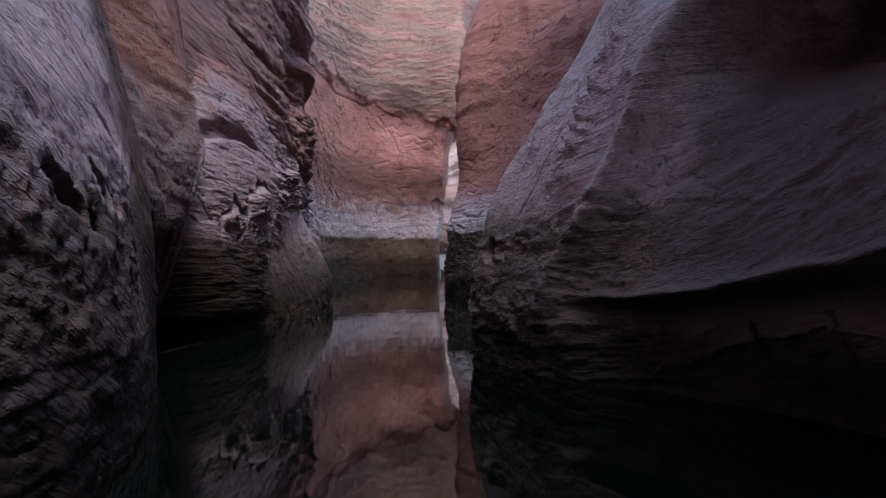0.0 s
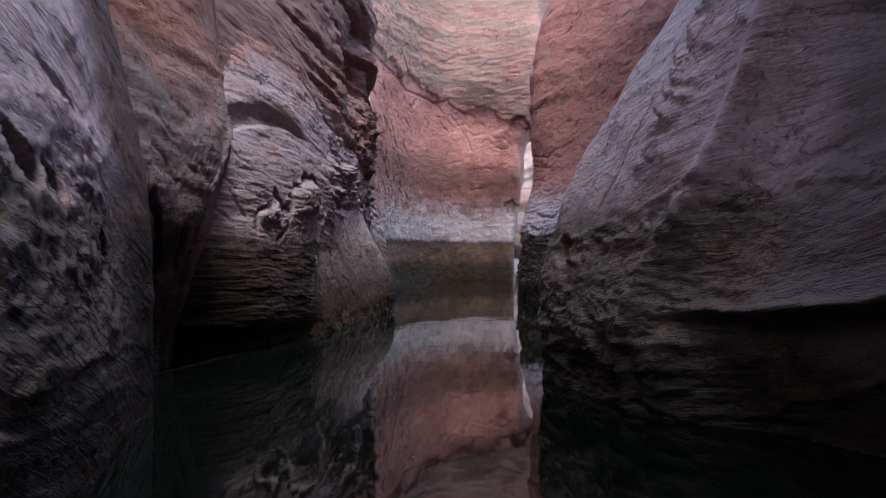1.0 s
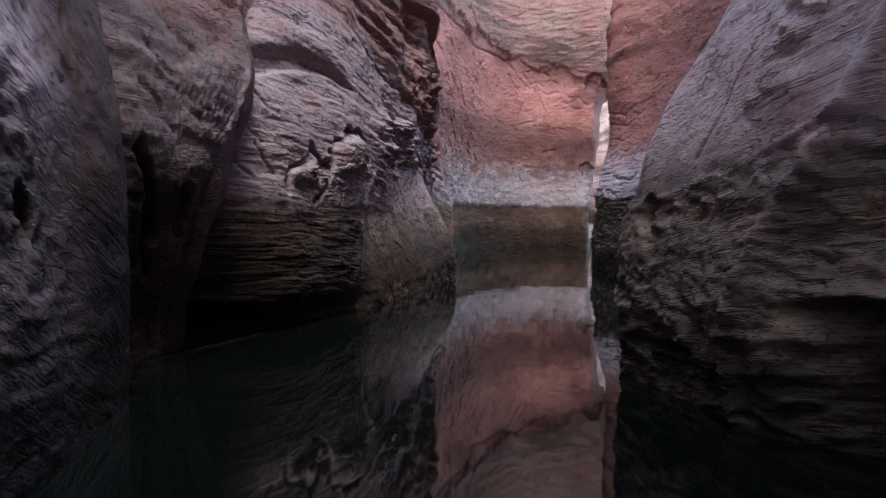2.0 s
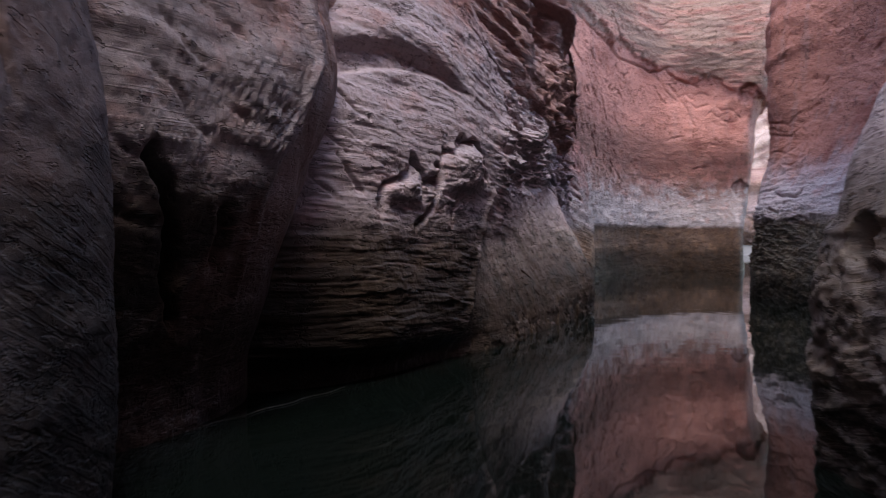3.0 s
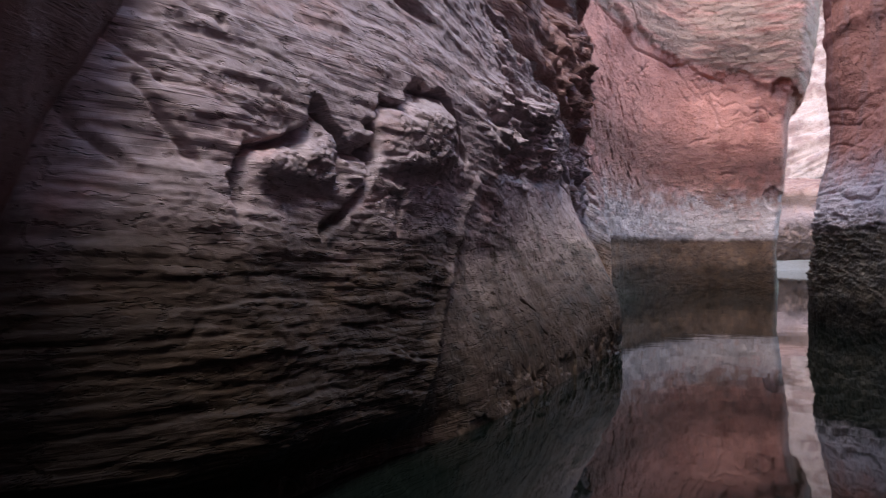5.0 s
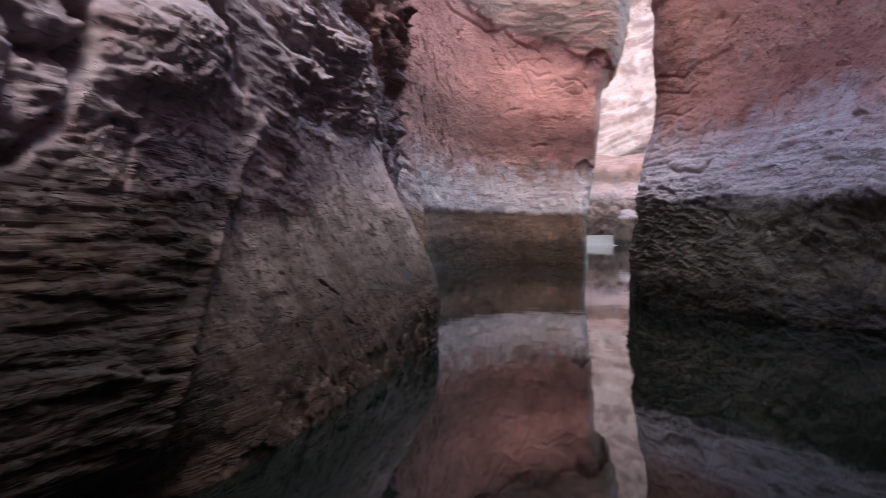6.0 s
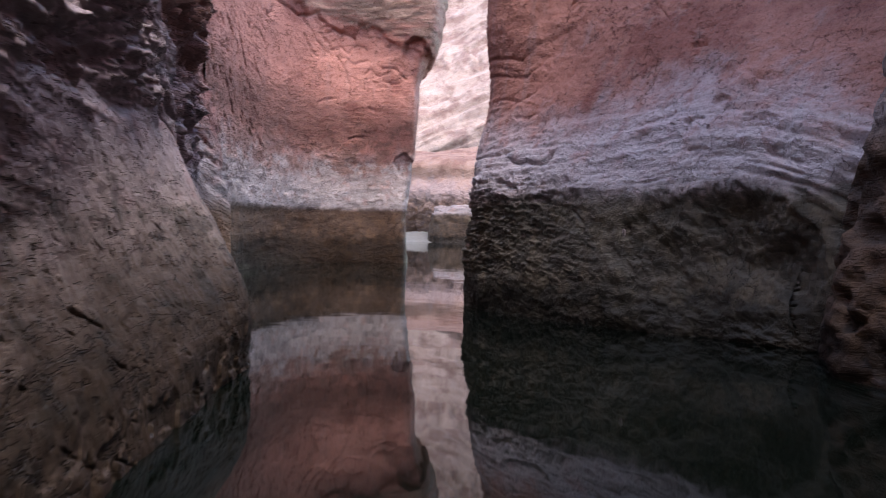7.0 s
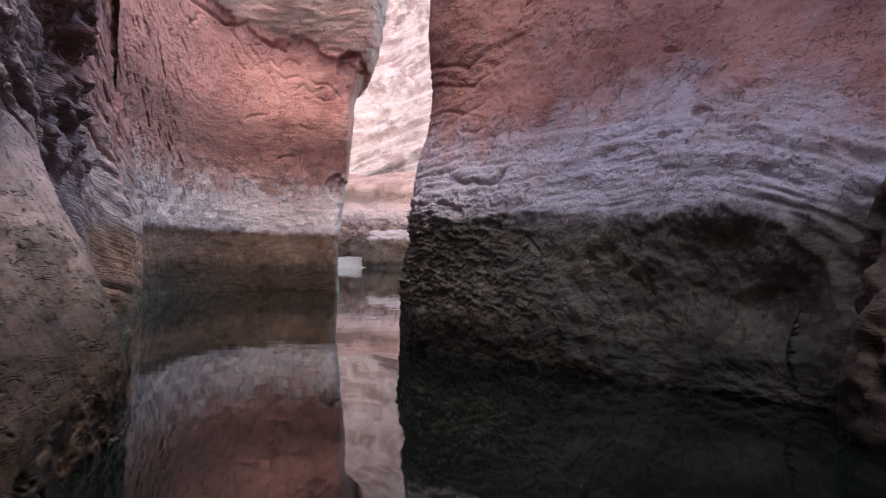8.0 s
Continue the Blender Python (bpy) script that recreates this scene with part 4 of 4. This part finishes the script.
# the overhang from 2.35 up is unseen, shaped to keep sky off the alcove
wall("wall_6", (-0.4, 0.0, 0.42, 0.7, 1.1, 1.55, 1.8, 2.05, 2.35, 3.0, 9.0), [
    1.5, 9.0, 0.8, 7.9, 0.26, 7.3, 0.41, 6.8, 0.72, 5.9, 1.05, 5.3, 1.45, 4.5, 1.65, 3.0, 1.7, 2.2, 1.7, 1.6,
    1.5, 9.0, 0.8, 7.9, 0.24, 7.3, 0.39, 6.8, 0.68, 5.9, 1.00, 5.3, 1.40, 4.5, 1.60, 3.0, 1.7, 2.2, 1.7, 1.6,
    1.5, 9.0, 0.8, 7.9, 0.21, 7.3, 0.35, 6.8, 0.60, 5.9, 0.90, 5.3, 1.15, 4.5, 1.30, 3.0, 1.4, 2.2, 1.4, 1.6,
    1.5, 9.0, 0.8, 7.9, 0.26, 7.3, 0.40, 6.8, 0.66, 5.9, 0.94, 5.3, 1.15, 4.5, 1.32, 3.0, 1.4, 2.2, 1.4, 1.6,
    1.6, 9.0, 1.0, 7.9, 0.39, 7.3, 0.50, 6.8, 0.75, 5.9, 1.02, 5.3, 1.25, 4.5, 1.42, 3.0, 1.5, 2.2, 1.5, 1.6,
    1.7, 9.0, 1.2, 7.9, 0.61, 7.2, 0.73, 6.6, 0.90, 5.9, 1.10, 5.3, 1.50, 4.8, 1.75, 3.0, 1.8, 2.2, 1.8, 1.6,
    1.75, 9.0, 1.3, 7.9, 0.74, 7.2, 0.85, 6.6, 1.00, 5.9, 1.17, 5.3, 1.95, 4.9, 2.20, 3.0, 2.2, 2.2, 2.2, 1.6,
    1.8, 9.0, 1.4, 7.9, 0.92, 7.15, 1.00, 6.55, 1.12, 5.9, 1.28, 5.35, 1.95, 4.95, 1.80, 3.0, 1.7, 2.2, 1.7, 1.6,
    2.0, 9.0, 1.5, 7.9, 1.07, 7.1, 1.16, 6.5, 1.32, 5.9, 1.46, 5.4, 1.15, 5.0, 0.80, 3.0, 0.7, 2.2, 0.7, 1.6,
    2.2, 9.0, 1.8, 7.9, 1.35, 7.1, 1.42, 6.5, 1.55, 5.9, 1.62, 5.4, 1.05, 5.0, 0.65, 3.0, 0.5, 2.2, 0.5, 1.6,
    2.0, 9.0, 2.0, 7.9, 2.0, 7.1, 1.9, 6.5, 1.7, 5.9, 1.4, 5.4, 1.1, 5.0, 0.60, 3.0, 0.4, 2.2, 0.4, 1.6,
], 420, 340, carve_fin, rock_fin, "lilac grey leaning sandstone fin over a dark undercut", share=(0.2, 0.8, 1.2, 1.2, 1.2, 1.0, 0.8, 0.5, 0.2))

# rows from 5.4 up are unseen and lean in to shade wall_8
wall("wall_7", (-0.4, 0.0, 0.5, 1.2, 2.5, 4.3, 5.4, 9.0), [
    0.8, 7.5, 2.0, 9.0, 2.2, 11.0, 1.8, 13.0, 1.50, 14.0, 1.75, 14.5, 2.4, 15.2,
    0.8, 7.5, 2.0, 9.0, 2.2, 11.0, 1.8, 13.0, 1.50, 14.0, 1.75, 14.5, 2.4, 15.2,
    0.9, 7.5, 2.1, 9.0, 2.3, 11.0, 1.9, 13.0, 1.60, 14.0, 1.80, 14.5, 2.4, 15.2,
    1.2, 7.5, 2.3, 9.0, 2.5, 11.0, 2.1, 13.0, 1.80, 14.1, 1.95, 14.5, 2.5, 15.2,
    1.7, 7.5, 2.7, 9.0, 2.9, 11.0, 2.4, 13.0, 2.00, 14.1, 2.20, 14.5, 2.8, 15.2,
    2.0, 7.5, 2.8, 9.0, 3.0, 11.0, 2.6, 13.0, 2.40, 14.3, 2.60, 14.9, 3.2, 15.5,
    2.0, 7.5, 2.6, 9.0, 2.4, 11.0, 1.5, 13.0, 1.15, 14.5, 1.70, 15.5, 3.0, 15.9,
    2.0, 7.5, 2.2, 9.0, 2.0, 11.0, 0.9, 13.0, 0.60, 14.7, 1.30, 15.9, 3.2, 16.4,
], 160, 140, carve_plain, rock_block, "dark brown sandstone wall behind the leaning fin")

BEYOND = Matrix.Translation((0.41, 1.05, -0.375)) @ Matrix.Scale(1.5, 4)

hollow_wall = wall("wall_8", (-0.4, 0.0, 0.6, 1.1, 1.5, 2.1, 2.8, 4.5, 6.5), [
    2.6, 13.8, 1.60, 14.9, 1.10, 15.9, 0.55, 17.1, 0.12, 18.1, 0.06, 18.7, 0.5, 19.8, 2.2, 23, 4, 30,
    2.6, 13.8, 1.60, 14.9, 1.10, 15.9, 0.55, 17.1, 0.12, 18.1, 0.06, 18.7, 0.5, 19.8, 2.2, 23, 4, 30,
    2.8, 13.9, 1.72, 15.1, 1.16, 16.1, 0.57, 17.2, 0.12, 18.15, 0.06, 18.8, 0.5, 19.8, 2.2, 23, 4, 30,
    2.8, 13.8, 1.85, 15.1, 1.25, 16.2, 0.62, 17.3, 0.14, 18.2, 0.10, 18.8, 0.5, 19.8, 2.2, 23, 4, 30,
    2.8, 14.0, 1.90, 15.4, 1.35, 16.4, 0.70, 17.6, 0.28, 18.4, 0.20, 18.9, 0.6, 19.8, 2.2, 23, 4, 30,
    3.0, 14.4, 2.10, 15.9, 1.55, 16.7, 0.85, 17.9, 0.36, 18.6, 0.30, 19.0, 0.7, 19.8, 2.3, 23, 4, 30,
    3.2, 14.8, 2.40, 16.4, 1.80, 17.2, 1.00, 18.1, 0.30, 18.6, 0.22, 19.0, 0.8, 19.8, 2.4, 23, 4, 30,
    3.8, 14.8, 3.00, 16.4, 2.20, 17.4, 1.30, 18.3, 0.47, 18.8, 0.36, 19.2, 1.0, 19.9, 2.6, 23, 4, 30,
    5.4, 14.8, 4.60, 16.4, 3.80, 17.4, 2.60, 18.3, 1.40, 18.9, 1.10, 19.4, 1.9, 20.4, 3.8, 23, 6, 30,
], 640, 420, carve_hollow, rock_hollow, "red and lilac sandstone wall with a dark hollow at its foot", even=0.6, share=(0.6, 1.5, 1.5, 1.5, 1.5, 0.8, 0.15, 0.1))

wall("wall_9", (-0.4, 0.0, 3.5, 9.0, 16.0), [
    -6, 40, -1, 44, 1.5, 44.5, 4, 43, 8, 38,
    -6, 40, -1, 44, 1.5, 44.5, 4, 43, 8, 38,
    -6, 40, -1, 44, 1.5, 44.5, 4, 43, 8, 38,
    -6, 45, -1, 49, 1.5, 49.5, 4, 48, 8, 43,
    -6, 54, -1, 58, 1.5, 58.5, 4, 57, 8, 52,
], 160, 200, carve_far, rock_far, "pale pink banded sandstone wall beyond the slot", even=0.9).matrix_basis = BEYOND

# unseen walls; the right side leans in overhead to darken the entrance
wall("wall_10", (-0.4, 1.0, 2.0, 4.0, 9.0), [
    -1.05, 1.8, -1.1, 0, -1.3, -3, -1.0, -6, 0.3, -7, 1.3, -6, 1.5, -3, 1.45, 0, 1.45, 1.8,
    -1.15, 1.8, -1.2, 0, -1.4, -3, -1.0, -6, 0.3, -7, 1.3, -6, 1.6, -3, 1.5, 0, 1.5, 1.8,
    -1.6, 1.8, -1.6, 0, -1.7, -3, -1.2, -6, 0.3, -7, 1.5, -6, 1.9, -3, 1.9, 0, 1.9, 1.8,
    -2.4, 1.8, -2.2, 0, -2.0, -3, -1.2, -6, 0.3, -7, 1.0, -6, 1.0, -3, 0.8, 0, 0.9, 1.8,
    -2.9, 1.8, -2.4, 0, -2.0, -3, -1.2, -6, 0.3, -7, 0.6, -6, 0.4, -3, 0.2, 0, 0.3, 1.8,
], 200, 120, carve_plain, rock_entrance, "grey sandstone walls of the passage behind", toward=(0, -2, 1))


# ---- beyond the slot ----
xs, ys = np.linspace(-3.0, 6.0, 60), np.linspace(53.0, 64.0, 60)
gx, gy = np.meshgrid(xs, ys)
gz = -0.2 + 0.66 * smooth(55.0, 59.0, gy + 0.4 * np.sin(gx * 1.3)) + 0.14 * fbm(np.stack([gx.ravel(), gy.ravel(), 0 * gx.ravel()], 1), 4).reshape(gx.shape)


def sand_material():
    mat, tree, out = nodes_of("pale_sand")
    N, L = tree.nodes.new, tree.links.new
    tex, ramp = N("ShaderNodeTexNoise"), N("ShaderNodeValToRGB")
    geo = N("ShaderNodeNewGeometry")
    L(geo.outputs["Position"], tex.inputs["Vector"])
    tex.inputs["Scale"].default_value, tex.inputs["Detail"].default_value = 9, 6
    ramp.color_ramp.elements[0].color, ramp.color_ramp.elements[1].color = (0.09, 0.076, 0.068, 1), (0.19, 0.165, 0.15, 1)
    L(tex.outputs["Fac"], ramp.inputs[0])
    L(ramp.outputs[0], out.inputs["Base Color"])
    out.inputs["Roughness"].default_value = 0.9
    return mat


sand = sand_material()
tagged(mesh_grid("sand_bank", np.stack([gx, gy, gz], -1), sand), "pale dry sand bank at the water's far edge", "sand bank", kind="structure")


def boulder(label, at, size, seed, material):
    """A weathered block: a sphere squared off, tilted and carved."""
    bm = bmesh.new()
    bmesh.ops.create_icosphere(bm, subdivisions=5, radius=1.0)
    co = np.array([v.co[:] for v in bm.verts])
    co = np.sign(co) * np.abs(co) ** 0.5
    p = co * size
    d = 0.30 * fbm(p * 0.9 + seed, 4) - 0.12 * pits(p + seed, 2.2, 0.05, 0.2) + 0.12 * flakes(p[:, 0], p[:, 2], p, 30, 0.4, -0.2, 2)
    p = p + d[:, None] * co / np.linalg.norm(co, axis=1)[:, None]
    for v, q in zip(bm.verts, p):
        v.co = q
    mesh = bpy.data.meshes.new("boulder")
    for f in bm.faces:
        f.smooth = True
    bm.to_mesh(mesh)
    bm.free()
    mesh.materials.append(material)
    ob = new("boulder", mesh)
    ob.matrix_basis = Matrix.Translation(at)
    return tagged(ob, label, "boulder", group="boulders beyond the slot")


boulder("brown blocky sandstone boulder with a pale top standing in water", (3.35, 57.0, 0.45), (1.25, 1.1, 1.3), 3.0, rock_block)
boulder("dark red broken sandstone boulder at the sand's edge", (1.45, 60.5, 0.75), (0.7, 0.6, 0.75), 11.0, rock_foot)
boulder("small mauve sandstone boulder among larger rocks", (2.35, 60.8, 0.6), (0.55, 0.5, 0.5), 23.0, rock_foot)

wall("wall_11", (-0.3, 0.5, 1.2, 2.2, 3.0, 3.5), [
    -2.5, 39, -0.4, 39.2, 0.6, 39.0, 1.4, 38.4, 2.4, 38.0, 4.5, 36,
    -2.5, 39, -0.4, 39.0, 0.6, 38.8, 1.4, 38.2, 2.4, 37.8, 4.5, 36,
    -2.5, 39, -0.4, 38.5, 0.6, 38.2, 1.4, 37.8, 2.4, 37.4, 4.5, 36,
    -2.5, 39, -0.4, 38.6, 0.6, 38.4, 1.4, 38.0, 2.4, 37.6, 4.5, 36,
    -2.5, 40, -0.4, 39.2, 0.6, 39.0, 1.4, 38.7, 2.4, 38.4, 4.5, 37,
    -2.5, 43, -0.4, 43.0, 0.6, 43.0, 1.4, 43.0, 2.4, 42.0, 4.5, 40,
], 200, 160, carve_foot, rock_foot, "reddish broken sandstone foot of the far wall", even=1.0).matrix_basis = BEYOND


def foam_line(label, path, width):
    """A thin line of dried foam that floats along the rock's foot."""
    bm = bmesh.new()
    rows = []
    for k, (x, y) in enumerate(path):
        w = width * (0.5 + 0.5 * math.sin(k * 1.9) ** 2)
        rows.append([bm.verts.new((x - w, y, 0.003)), bm.verts.new((x, y, 0.008)), bm.verts.new((x + w, y, 0.003))])
    for a, b in zip(rows[:-1], rows[1:]):
        for k in (0, 1):
            bm.faces.new((a[k], a[k + 1], b[k + 1], b[k]))
    mesh = bpy.data.meshes.new("foam_line")
    bm.to_mesh(mesh)
    bm.free()
    mesh.materials.append(rock_fin)
    return tagged(new("foam_line", mesh), label, "foam")


foam_line("thin pale line of dried foam along the waterline", [(-2.08 + 0.16 * (k / 30) + 0.01 * math.sin(k * 0.8), 7.1 + 1.35 * k / 30) for k in range(31)], 0.001)


def fleck(label, at, size):
    """A small white mark on the rock, made as an uneven little pebble."""
    bm = bmesh.new()
    bmesh.ops.create_icosphere(bm, subdivisions=2, radius=1.0)
    for v in bm.verts:
        k = 1 + 0.35 * math.sin(7 * v.co.x + 3 * v.co.z) * math.sin(5 * v.co.y + 1)
        v.co = (v.co.x * size[0] * k, v.co.y * size[1] * k, v.co.z * size[2] * k)
    mesh = bpy.data.meshes.new("fleck")
    bm.to_mesh(mesh)
    bm.free()
    mesh.materials.append(rock_far)
    ob = new("fleck", mesh)
    ob.matrix_basis = Matrix.Translation(at)
    return tagged(ob, label, "mineral chip")


# where the mark sits on the wall
spots = np.empty(len(hollow_wall.data.vertices) * 3)
hollow_wall.data.vertices.foreach_get("co", spots)
spots = spots.reshape(-1, 3)
spots = spots[spots[:, 1] < 18]
fleck("tiny white mark on the dark rock", tuple((-0.008, -0.008, 0) + spots[np.argmin((spots[:, 0] - 1.03) ** 2 + (spots[:, 2] - 0.71) ** 2)]), (0.014, 0.014, 0.032))
